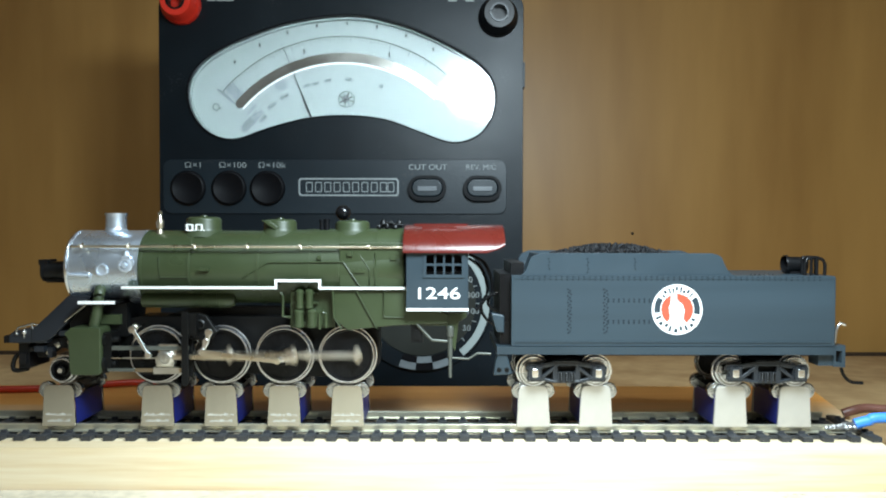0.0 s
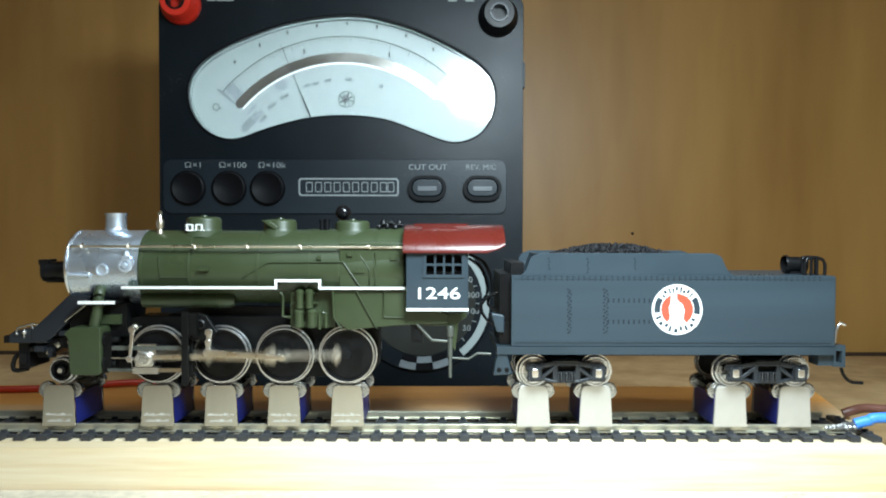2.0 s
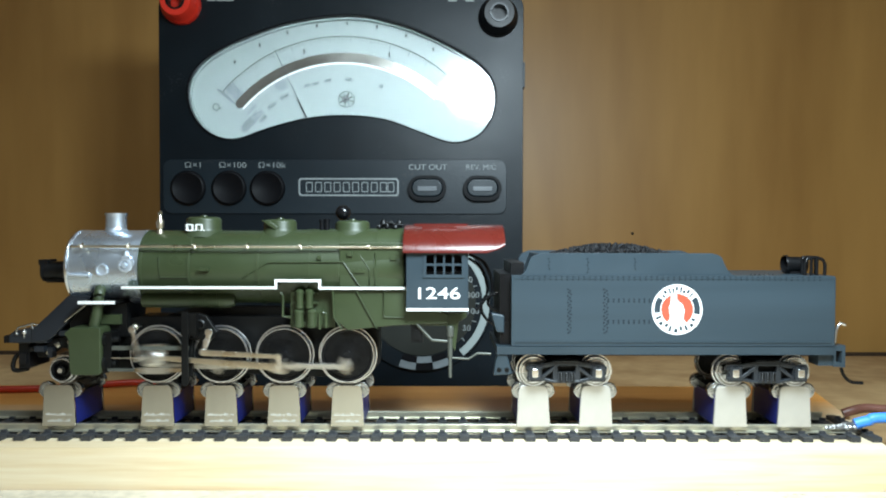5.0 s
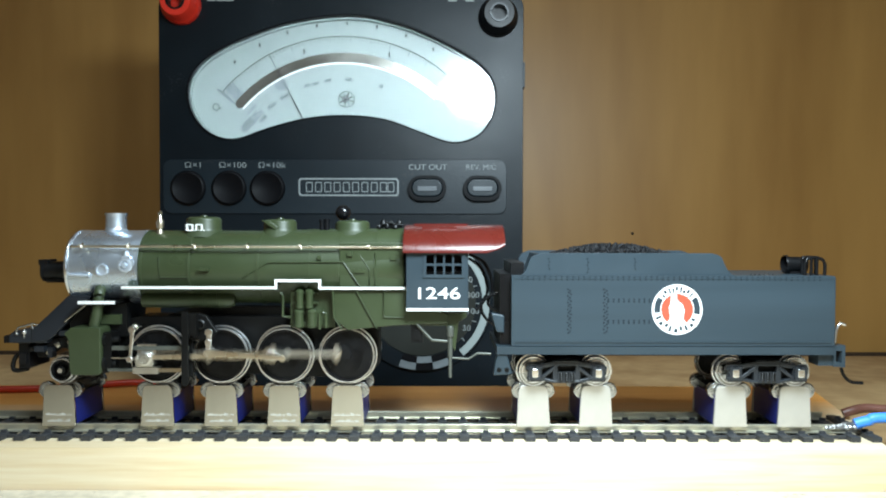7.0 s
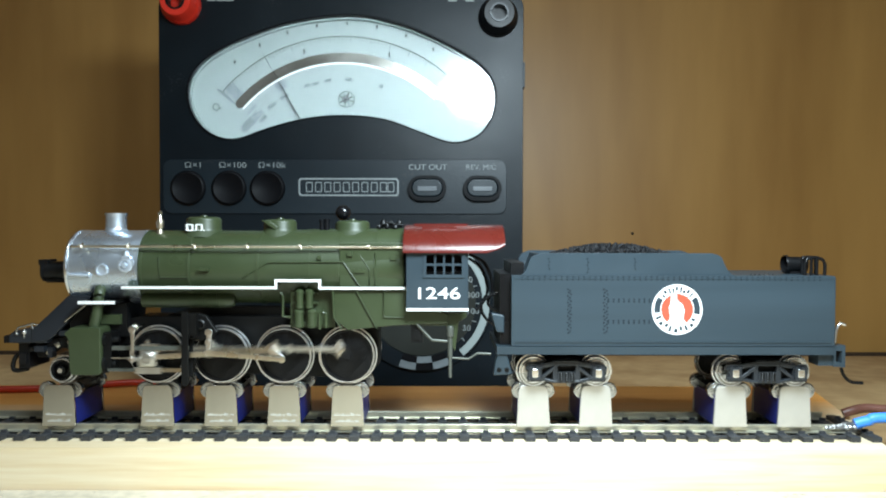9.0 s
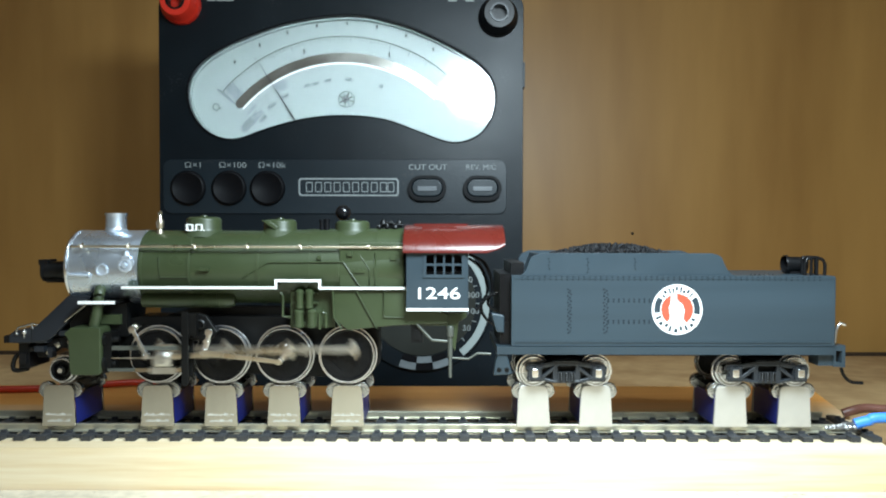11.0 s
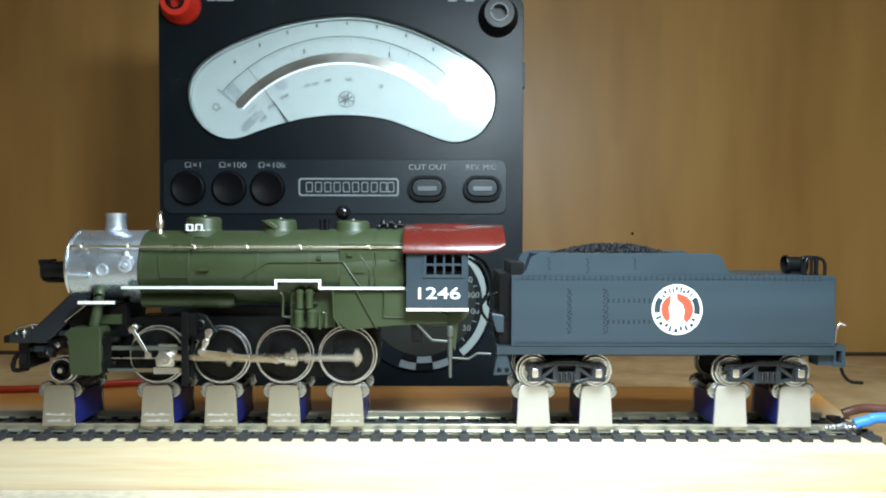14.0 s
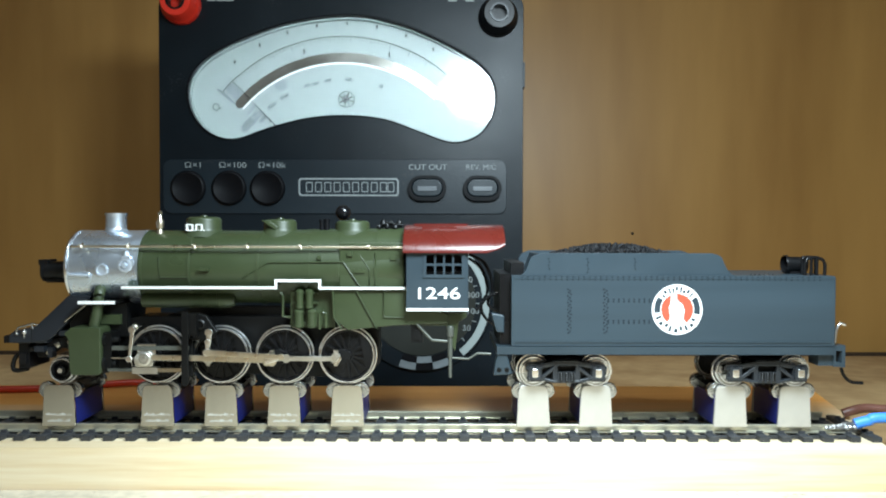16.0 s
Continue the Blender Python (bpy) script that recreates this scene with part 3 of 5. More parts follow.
    # terminals
    for x, mt, lab in ((-122.44, RED_PLASTIC, "red screw terminal"), (25.55, BLACK, "black screw terminal")):
        bm = B()
        z = 186.02 if mt is RED_PLASTIC else 180.70
        turned(bm, (x, FACE, z - 1), (0, -1, 0), ((9.2, 0), (9.2, 2.4), (8.7, 3.4), (8.0, 4.6), (7.5, 8.4), (6.8, 9.4), (4.4, 9.4), (4.3, 4.0), (0, 4.0)), 40, False)
        terminal = part("terminal", bm, mt, met, lab)
        bm = B()
        turned(bm, (x, FACE, z - 1), (0, -1, 0), ((4.3, 4.1), (4.3, 9.8), (3.5, 9.8), (3.4, 5.0)), 28, False)
        part("socket", bm, GRIME if mt is RED_PLASTIC else CASTING, terminal, "metal socket in the terminal")
    for x in (-108.60, -104.08, -100.08, 4.26, 12.24):
        bm = B()
        box(bm, x - 2.0, x + 2.0, FACE - 0.15, FACE + 0.1, 187.89 - 0.8, 187.89 + 0.8)
        part("legend_mark", bm, LEGEND, met)
    # side clip
    bm = B()
    box(bm, x1 - 0.3, x1 + 1.6, FACE + 8, FACE + 16, 148.76, 160.74, 0.6)
    part("side_clip", bm, CASE, met)
    # range selector
    cx, cz = -9.85, 46.28
    bm = B()
    turned(bm, (cx, FACE + 0.2, cz), (0, -1, 0), ((33.0, 0), (33.0, 1.2), (32.3, 1.8), (0, 1.8)), 64, False)
    sel = part("range_selector", bm, CASE, met, "large round range selector")
    bm = B()
    turned(bm, (cx, FACE - 1.5, cz), (0, -1, 0), ((25.4, 0), (25.2, 0.5), (0, 0.6)), 64, False)
    part("selector_disc", bm, SELECTOR, sel, "worn grey disc inside the selector scale")
    bm = B()
    ring_plate(bm, cx, cz, 28.4, 31.8, -52, 55, FACE - 1.95, FACE - 1.4, 40)
    part("scale_band", bm, DIAL, sel, "white selector band")
    for k in range(1, 4):
        for ring, (r0, r1) in enumerate(((25.6, 28.6), (28.7, 32.0))):
            bm = B()
            ring_plate(bm, cx, cz, r0, r1, -125 + k * 15, -110.4 + k * 15, FACE - 2.15, FACE - 1.4, 8)
            part("scale_band", bm, FADED if (k + ring) % 2 == 0 else KNOB, sel)
    for text, a in (("10", 26), ("300", 8), ("100", -10), ("30", -30)):
        lettering("legend", text, 3.8, cx + 24.2 * math.cos(radians(a)), cz + 24.2 * math.sin(radians(a)), FACE - 2.2, LEGEND, sel, 1.1)
    for a in (17, -1, -20, -42):
        bm = B()
        d, s = (math.cos(radians(a)), math.sin(radians(a))), (-math.sin(radians(a)) * 0.2, math.cos(radians(a)) * 0.2)
        prism(bm, [(cx + d[0] * r + s[0] * e, cz + d[1] * r + s[1] * e) for r, e in ((19, -1), (19, 1), (27, 1), (27, -1))], FACE - 1.9, FACE - 1.5)
        part("divider", bm, LEGEND, sel)
    return met, needle


DIAL_PIVOT = (-47.5, 96.2, FACE + 5.5)
meter, needle = test_meter()



# ---- locomotive ----
MID = 9.25
AXLE_Z = 39.9
CRANK = 3.45


def flanged_wheel(name, owner, x, y, z, r, out, label, spokes=0, centre=None):
    """A flanged tyre whose outer face is at y and looks towards out (-1 or 1), with its centre and spokes."""
    ax, at = (0, -out, 0), (x, y - out * 1.4, z)
    bm = B()
    turned(bm, (x, y, z), ax, ((r - 0.45, 0.15), (r - 0.38, 0), (r - 0.1, 0), (r, 0.12), (r, 2.8), (r - 0.45, 2.8), (r - 0.45, 0.15)), 64, False)
    wheel = part(name, bm, TYRE, owner, label, at=at)
    bm = B()
    turned(bm, (x, y, z), ax, ((0, -0.1), (1.3, -0.1), (1.5, 0.2), (1.7, 1.3), (r - 1.2, 1.5), (r - 1.0, 0.25), (r - 0.42, 0.2), (r - 0.42, 2.6), (0, 2.6)), 40, False)
    part("wheel_centre", bm, centre or BLACK, wheel)
    # black ring standing in for the shadow on the tread before the flange
    bm = B()
    turned(bm, (x, y, z), ax, ((r - 0.1, 1.3), (r + 0.12, 1.3), (r + 0.3, 2.25), (r + 0.3, 2.7), (r - 0.1, 2.7)), 48, False)
    part("tread_shadow", bm, GRIME, wheel)
    bm = B()
    turned(bm, (x, y, z), ax, ((r + 0.28, 2.3), (r + 0.34, 2.0), (r + 0.74, 2.0), (r + 0.85, 2.2), (r + 0.75, 2.75), (r + 0.28, 2.75), (r + 0.28, 2.3)), 56, False)
    part("flange", bm, TYRE, wheel)
    lo, hi = min(y - out * 0.5, y - out * 1.6), max(y - out * 0.5, y - out * 1.6)
    for k in range(spokes):
        a = 2 * math.pi * (k + 0.5) / spokes
        c, s = math.cos(a), math.sin(a)
        bm = B()
        prism(bm, [(x + c * q - s * e, z + s * q + c * e) for q, e in ((1.4, -0.42), (r - 0.9, -0.3), (r - 0.9, 0.3), (1.4, 0.42))], lo, hi)
        part("spoke", bm, BLACK, wheel)
    if spokes:
        bm = B()
        prism(bm, disc(x + CRANK * 0.55, z, 2.5, 24), min(y + out * 0.05, y - out), max(y + out * 0.05, y - out), 0.15)
        part("crank_boss", bm, BLACK, wheel)
        bm = B()
        prism(bm, [(x + (r - 0.95) * math.cos(radians(a)), z + (r - 0.95) * math.sin(radians(a))) for a in range(130, 231, 10)], lo - 0.1, hi + 0.1)
        part("balance_weight", bm, BLACK, wheel)
    return wheel


def driver(loco, x, main):
    """Two wheels of one axle, crank pins to the right at rest."""
    near = flanged_wheel("driving_wheel", loco, x, -1.6, AXLE_Z, 8.75, -1, "bright nickel tyre on a black spoked driving wheel", 15)
    far = flanged_wheel("driving_wheel", loco, x, 2 * MID + 1.6, AXLE_Z, 8.75, 1, "bright nickel tyre on a black spoked driving wheel", 15)
    bm = B()
    rod(bm, (x, 0.9, AXLE_Z), (x, 2 * MID - 0.9, AXLE_Z), 1.5)
    part("axle", bm, GRIME, near)
    bm = B()
    rod(bm, (x + CRANK, -1.7, AXLE_Z), (x + CRANK, -3.9 if not main else -6.2, AXLE_Z), 1.0, 16)
    part("crank_pin", bm, NICKEL, near)
    if main:
        bm = B()
        prism(bm, [(x + a, AXLE_Z + c) for a, c in ((CRANK + 1.1, -1.1), (CRANK + 1.5, 0), (CRANK + 1.1, 1.1), (-0.8, 0.3), (-1.6, -0.5), (-0.8, -1.3))], -7.2, -6.3, 0.2)
        rod(bm, (x - 0.78, -7.0, AXLE_Z - 0.54), (x - 0.78, -8.3, AXLE_Z - 0.54), 0.7, 14)
        part("return_crank", bm, NICKEL, near, "bright return crank")
    return near, far


def locomotive():
    lo = holder("model_steam_locomotive", (-60, MID, 30.4), "olive green model steam locomotive with silver smokebox running on the rollers", "model locomotive")
    BZ, R = 67.9, 12.1
    # boiler and smokebox
    xs, xf, xb = -120.60, -97.56, -12.60
    bm = B()
    turned(bm, (xs, MID, BZ), (1, 0, 0), ((R - 1.6, 0), (R - 0.6, 0.25), (R, 0.9), (R, xf - xs - 1.2), (R + 0.2, xf - xs - 1.1), (R + 0.2, xf - xs), (R - 1, xf - xs)), 64)
    smoke = part("smokebox", bm, SILVER, lo, "silver painted smokebox with rivets")
    for x in (xs + 1.2, xf - 1.2, xf - 0.4):
        for a in range(-60, 75, 6):
            bm = B()
            ball(bm, (x, MID - R * math.cos(radians(a)), BZ + R * math.sin(radians(a))), 0.22, 6)
            part("rivet", bm, SILVER_PART, smoke)
    bm = B()
    turned(bm, (xs - 0.3, MID, BZ), (1, 0, 0), ((R - 0.8, 0), (R + 0.1, 0.05), (R + 0.2, 0.3), (R + 0.1, 0.7), (R - 0.8, 0.8)), 64, False)
    part("smokebox_ring", bm, NICKEL, smoke)
    bm = B()
    turned(bm, (xs + 0.2, MID, BZ), (-1, 0, 0), ((R - 1.5, 0), (R - 2, 0.8), (R - 3.2, 1.4), (R - 5, 1.9), (4, 2.4), (0, 2.6)), 48, False)
    part("smokebox_door", bm, SILVER, lo)
    bm = B()
    turned(bm, (xf, MID, BZ), (1, 0, 0), ((R - 0.15, 0), (R, 0.2), (R, 36.0), (R + 0.6, 62.0), (R + 0.9, xb - xf - 0.2), (R - 1, xb - xf)), 64)
    boiler = part("boiler", bm, GREEN, lo, "olive green boiler barrel with bands")
    for x, r in ((-96.66, R + 0.05), (-81.18, R + 0.05), (-59.22, R + 0.12), (-43.02, R + 0.35), (-33.48, R + 0.55), (-21.60, R + 0.8)):
        bm = B()
        turned(bm, (x - 0.5, MID, BZ), (1, 0, 0), ((r - 0.3, 0), (r + 0.2, 0.08), (r + 0.2, 0.92), (r - 0.3, 1.0)), 64, False)
        part("boiler_band", bm, GREEN, boiler)
    # firebox and running gear cover
    bm = B()
    prism(bm, [(-34.92, 62.17), (-12.42, 62.17), (1.44, 53.53), (1.44, 50.65), (-16.92, 49.75), (-30.24, 48.31), (-34.56, 51.73)], MID - 13.2, MID + 13.2, 0.4)
    part("firebox", bm, GREEN, lo, "green firebox side sheets")
    bm = B()
    prism(bm, [(-33.12, 76.21), (-12.24, 76.21), (-12.24, 61.45), (-33.12, 61.45)], MID - 12.6, MID - 6, 0.5)
    part("firebox_wrapper", bm, GREEN, lo)
    # pipes and raised details on the near side
    def pipe(points, r, name="pipe", m=GREEN):
        b = B()
        tube(b, points, r, 8)
        part(name, b, m, boiler)
    yb = MID - 12.9
    pipe([(-63.72, yb + 0.9, 65.05), (-55.62, yb + 0.5, 69.91), (-31.68, yb - 0.1, 70.09), (-26.28, yb - 0.1, 62.17)], 0.24)
    pipe([(-27.36, yb + 0.6, 73.69), (-23.40, yb - 0.1, 67.75), (-23.22, yb - 0.1, 62.71)], 0.2)
    pipe([(-21.42, yb, 73.15), (-21.42, yb, 62.71)], 0.28)
    pipe([(-27.72, yb - 0.9, 61.45), (-20.88, yb - 0.75, 48.85)], 0.2)
    pipe([(-18.72, yb - 0.9, 61.45), (-18.72, yb - 0.9, 52.81), (-12.24, yb - 0.75, 52.45)], 0.18)
    pipe([(-90.54, yb + 0.9, 71.53), (-90.54, yb + 0.75, 67.93), (-90.36, yb + 0.9, 65.05), (-81.72, yb + 0.9, 65.05)], 0.22)
    pipe([(-34.92, yb - 0.9, 62.17), (-34.56, yb - 0.9, 52.45), (-32.04, yb - 0.9, 48.85)], 0.35)
    for x, z, w, h in ((-75.96, 67.57, 3.2, 0.8), (-26.64, 67.21, 3.4, 1.1), (-39.24, 71.53, 1.2, 1.2), (-29.52, 72.61, 1.6, 1.4), (-15.66, 71.35, 2.0, 1.2)):
        b = B()
        box(b, x - w / 2, x + w / 2, yb - 0.35, yb + 1.5, z - h / 2, z + h / 2, 0.2)
        part("boiler_fitting", b, GREEN, boiler)
    # smokebox fittings
    b = B()
    turned(b, (-108.72, MID - R + 0.3, 67.39), (0, -1, 0), ((2.0, 0), (2.0, 0.7), (1.5, 0.8), (1.4, 0.4), (0, 0.4)), 20, False)
    part("washout_plug", b, SILVER_PART, smoke)
    b = B()
    rod(b, (-118.9, MID - R - 0.5, 65.8), (-112.4, MID - R - 0.5, 65.5), 0.5)
    rod(b, (-113.04, MID - R + 0.5, 66.49), (-113.04, MID - R - 0.2, 64.87), 0.5)
    part("step_bracket", b, SILVER_PART, smoke)
    b = B()
    vx, vz, vy = -101.4, 68.9, MID - R
    turned(b, (vx, vy + 0.6, vz), (0, -1, 0), ((2.4, 0), (2.4, 0.7), (2.0, 0.9), (1.5, 0.9), (1.3, 0.6), (0.8, 0.6), (0.7, 1.5), (0, 1.6)), 22, False)
    box(b, vx - 0.9, vx + 1.8, vy - 0.3, vy + 1.4, vz + 1.9, vz + 3.0, 0.25)
    turned(b, (vx + 0.2, vy + 0.6, vz + 2.6), (0, 0, 1), ((0.8, 0), (0.8, 1.6), (0.5, 2.0), (0, 2.1)), 12, False)
    box(b, vx + 1.2, vx + 2.9, vy - 0.2, vy + 1.2, vz - 0.2, vz + 1.6, 0.3)
    for dx, dz in ((-1.7, -1.2), (1.5, -1.5), (-1.8, 1.1)):
        ball(b, (vx + dx, vy + 0.1, vz + dz), 0.42, 8)
    part("check_valve", b, SILVER_PART, smoke, "silver valve casting")
    # chimney
    b = B()
    turned(b, (-109.06, MID, BZ + R - 1.2), (0, 0, 1), ((4.3, 0.5), (3.8, 1.1), (3.4, 1.6), (3.3, 2.2), (3.3, 5.6), (3.55, 6.2), (3.6, 6.9), (2.9, 6.9), (2.7, 3.0), (0, 3.0)), 32, False)
    part("chimney", b, SILVER, lo, "bright silver chimney")
    # domes
    for x, r, top, name in ((-79.68, 5.7, 84.49, "sand_dome"), (-54.25, 5.4, 83.74, "steam_dome"), (-30.14, 5.7, 83.36, "sand_dome")):
        b = B()
        h = top - (BZ + R - 1.3)
        turned(b, (x, MID, BZ + R - 1.3), (0, 0, 1), ((r + 1.8, -0.8), (r + 0.6, 0.9), (r, 1.8), (r, h - 1.0), (r - 0.5, h - 0.3), (r - 1.4, h), (1.2, h + 0.05), (1.1, h + 0.5), (0, h + 0.6)), 40, False)
        dome = part(name, b, GREEN, lo, "round green dome")
        if x < -70:
            for k in range(2):
                b = B()
                cx = -82.69 + 3.1 * k
                holed(b, rounded(cx - 1.15, cx + 1.15, 80.73 - 0.9, 80.73 + 1.35, 0.3), rounded(cx - 0.7, cx + 0.7, 80.73 - 0.5, 80.73 + 0.95, 0.2), MID - r - 0.3, MID - r + 1.2)
                part("bar", b, WHITE, dome)
                b = B()
                box(b, cx + 1.35, cx + 1.75, MID - r - 0.25, MID - r + 1.6, 80.73 - 0.9, 80.73 - 0.5)
                part("bar", b, WHITE, dome)
    b = B()
    prism(b, ((-59.52, 83.36), (-56.51, 83.36), (-53.50, 80.92), (-55.00, 80.16)), MID - 5.6, MID - 3, 0.3)
    part("dome_strap", b, GREEN, lo)
    # top fittings
    b = B()
    turned(b, (-92.9, MID - 4, BZ + R - 1.2), (0, 0, 1), ((1.4, 0), (1.0, 0.8), (0.7, 1.6), (1.2, 2.2), (1.3, 4.0), (0.8, 4.8), (0.5, 6.4), (0.9, 6.9), (0.3, 7.6), (0, 7.7)), 16, False)
    part("whistle", b, ROD, lo, "bright metal whistle")
    b = B()
    ball(b, (-34.28, MID + 8, 85.81 + 0.4), 2.7, 20)
    turned(b, (-34.28, MID + 8, BZ + 8), (0, 0, 1), ((1.0, 0), (1.0, 4)), 12)
    part("bell", b, BELL, lo, "glossy black bell")
    for x, h, r in ((-40.12, 4.4, 0.75), (-38.43, 4.7, 0.85), (-21.10, 3.0, 0.6), (-19.78, 4.6, 0.9), (-18.46, 3.4, 0.7), (-17.14, 4.2, 0.6), (-15.82, 3.2, 0.9), (-14.50, 4.4, 0.7)):
        b = B()
        if x < -34.66:
            turned(b, (x, MID - 2, BZ + R - 0.8), (0, 0, 1), ((r, 0), (r, h - 0.8), (r * 1.25, h - 0.7), (r * 1.25, h - 0.1), (r, h), (0, h)), 14, False)
        else:
            turned(b, (x, MID - 2.5 + (h - 3), BZ + R - 0.8), (0, 0, 1), ((r, 0), (r * 0.7, h * 0.4), (r * 1.4, h * 0.55), (r * 1.3, h * 0.8), (r * 0.5, h), (0, h)), 12, False)
        part("safety_valve" if x > -34.66 else "vent_pipe", b, KNOB if x < -34.66 else BLACK, lo)
    b = B()
    tube(b, [(-21.85, MID - 2, BZ + R + 1.6), (-17.71, MID - 2.4, BZ + R + 2.6), (-13.19, MID - 2, BZ + R + 1.8)], 0.35, 8)
    part("turret_pipe", b, GRIME, lo)
    # handrail
    yr = MID - 12.6
    zr = 74.86
    b = B()
    tube(b, [(-120.06, MID - 9.0, zr - 0.3), (-118.62, yr + 0.9, zr), (-87.12, yr, zr), (-12.24, yr - 0.5, zr - 0.1)], 0.42, 8)
    rail = part("handrail", b, ROD, lo, "thin brass-coloured handrail")
    for x in (-115.02, -100.26, -79.02, -62.28, -45.36, -23.58):
        b = B()
        ball(b, (x, yr - 0.1, zr), 0.66, 12)
        rod(b, (x, yr, zr), (x - 0.4, yr + 2.4, zr + 0.9), 0.36)
        rod(b, (x - 0.5, yr - 0.4, zr + 0.6), (x + 0.6, yr - 0.5, zr - 0.7), 0.26)
        part("stanchion", b, ROD, rail)
    # running boards with white edges
    ye = MID - 14.3
    path = [(-101.16, 61.90), (-52.74, 61.90), (-52.74, 64.15), (-38.88, 64.15), (-38.88, 61.81), (-12.24, 61.81)]
    b = B()
    for (x0, z0), (x1, z1) in zip(path, path[1:]):
        if abs(x0 - x1) > 0.5:
            box(b, x0, x1, ye, MID - 8, z0 - 0.5, z0 + 0.35)
        else:
            box(b, x0 - 0.35, x0 + 0.35, ye + 0.03, MID - 8, min(z0, z1), max(z0, z1))
    board = part("running_board", b, GREEN, lo)
    for (x0, z0), (x1, z1) in zip(path, path[1:]):
        b = B()
        if abs(x0 - x1) > 0.5:
            box(b, x0 - 0.4, x1 + 0.4, ye - 0.25, ye - 0.02, z0 - 0.35, z0 + 0.45)
        else:
            box(b, x0 - 0.4, x0 + 0.4, ye - 0.28, ye - 0.03, min(z0, z1), max(z0, z1))
        part("white_edge", b, WHITE, board, "white painted edge line")
    b = B()
    box(b, -115.38, -103.68, ye, MID - 2, 56.77, 57.49)
    front = part("front_step_board", b, BLACK, lo)
    b = B()
    box(b, -115.38, -103.68, ye - 0.25, ye - 0.02, 56.68, 57.67)
    part("white_edge", b, WHITE, front, "white painted edge line")
    # air reservoir
    b = B()
    turned(b, (-97.38, MID - 7.6, 57.5), (1, 0, 0), ((2.0, 0), (2.5, 0.5), (2.5, 20), (2.65, 20.1), (2.65, 20.8), (2.5, 20.9), (2.5, 24.6), (2.65, 24.7), (2.65, 25.4), (2.5, 25.5), (2.4, 28.6), (1.6, 29.9), (0, 30.1)), 28, False)
    part("air_reservoir", b, GREEN, lo, "long green air reservoir")
    # air pumps
    for x, xl in ((-45.7, -45.95), (-42.6, -41.9)):
        b = B()
        turned(b, (xl, MID - 12.1, 49.0), (0, 0, 1), ((1.1, 0), (1.6, 0.3), (1.6, 1.0), (1.45, 1.1), (1.45, 4.6), (1.6, 4.7), (1.6, 5.5), (1.0, 5.9), (0.6, 6.1)), 20)
        turned(b, (x, MID - 12.1, 55.0), (0, 0, 1), ((0.6, 0), (1.3, 0.3), (1.35, 0.9), (1.15, 1.0), (1.15, 5.0), (1.3, 5.1), (1.3, 5.8), (0.7, 6.3), (0, 6.5)), 20, False)
        part("air_pump", b, GREEN, lo, "green twin air pump")
    b = B()
    for z in (50.2, 53.4, 56.6, 59.6):
        box(b, -47.9, -40.0, MID - 11.6, MID - 9.4, z, z + 0.55, 0.12)
    box(b, -40.6, -38.4, MID - 12.4, MID - 9.4, 50.0, 54.6, 0.4)
    part("pump_bracket", b, GREEN, lo)
    for pts in ([(-51.48, MID - 12.3, 60.19), (-50.94, MID - 13, 59.29), (-50.76, MID - 13, 52.81), (-48.42, MID - 13, 52.45)],
                [(-39.24, MID - 12.8, 48.67), (-39.24, MID - 12.8, 53.71), (-38.16, MID - 12.8, 54.43), (-37.26, MID - 12.8, 53.53), (-37.26, MID - 12.8, 49.21)]):
        b = B()
        tube(b, pts, 0.5, 8)
        part("pump_pipe", b, GREEN, lo)
    b = B()
    box(b, -48.96, -34.56, MID - 10.2, MID - 7, 48.85, 62.71, 0.3)
    part("pump_bracket", b, GREEN, lo)
    # frame
    b = B()
    prism(b, ((-114, 42), (-114, 46.5), (-100, 52), (-26, 52), (-21, 47), (-21, 36), (-26, 31.5), (-110, 34.5)), MID - 5.2, MID + 5.2, 0.4)
    part("frame", b, GRIME, lo, "dark main frame between the wheels")
    b = B()
    prism(b, [(-97.02, 50.11), (-81.72, 54.97), (-52.92, 54.97), (-33.12, 49.21), (-33.12, 45.61), (-97.02, 45.61)], MID - 3, MID + 3)
    part("frame_top", b, GRIME, lo)
    # cab
    s0 = MID - 17.0
    x0, x1 = -11.42, 7.90
    z0, z1 = 55.06, 75.96
    wx0, wx1, wz0, wz1 = -5.27, 5.97, 66.30, 72.62
    b = B()
    holed(b, [(x0, z0), (x1, z0), (x1, z1), (x0, z1)], [(wx0, wz0), (wx1, wz0), (wx1, wz1), (wx0, wz1)], s0, s0 + 1.0)
    cab = part("cab_side", b, SLATE, lo, "slate grey cab side with window opening")
    b = B()
    holed(b, [(x0, z0), (x1, z0), (x1, z1), (x0, z1)], [(wx0, wz0), (wx1, wz0), (wx1, wz1), (wx0, wz1)], 2 * MID - s0 - 1.0, 2 * MID - s0)
    part("cab_side", b, SLATE, lo)
    b = B()
    box(b, x0 + 0.05, x0 + 1.2, s0 + 1.0, 2 * MID - s0 - 1.0, z0, z1 - 2.2)
    box(b, x0 + 0.05, x0 + 1.2, MID - 13.5, MID + 13.5, z1 - 2.2, z1 + 1.6)
    part("cab_front", b, SLATE, lo)
    b = B()
    holed(b, [(wx0 - 0.9, wz0 - 0.9), (wx1 + 0.9, wz0 - 0.9), (wx1 + 0.9, wz1 + 0.9), (wx0 - 0.9, wz1 + 0.9)],
          [(wx0 + 0.1, wz0 + 0.1), (wx1 - 0.1, wz0 + 0.1), (wx1 - 0.1, wz1 - 0.1), (wx0 + 0.1, wz1 - 0.1)], s0 - 0.35, s0 - 0.02)
    part("window_frame", b, SLATE, cab)
    for k in range(3):
        b = B()
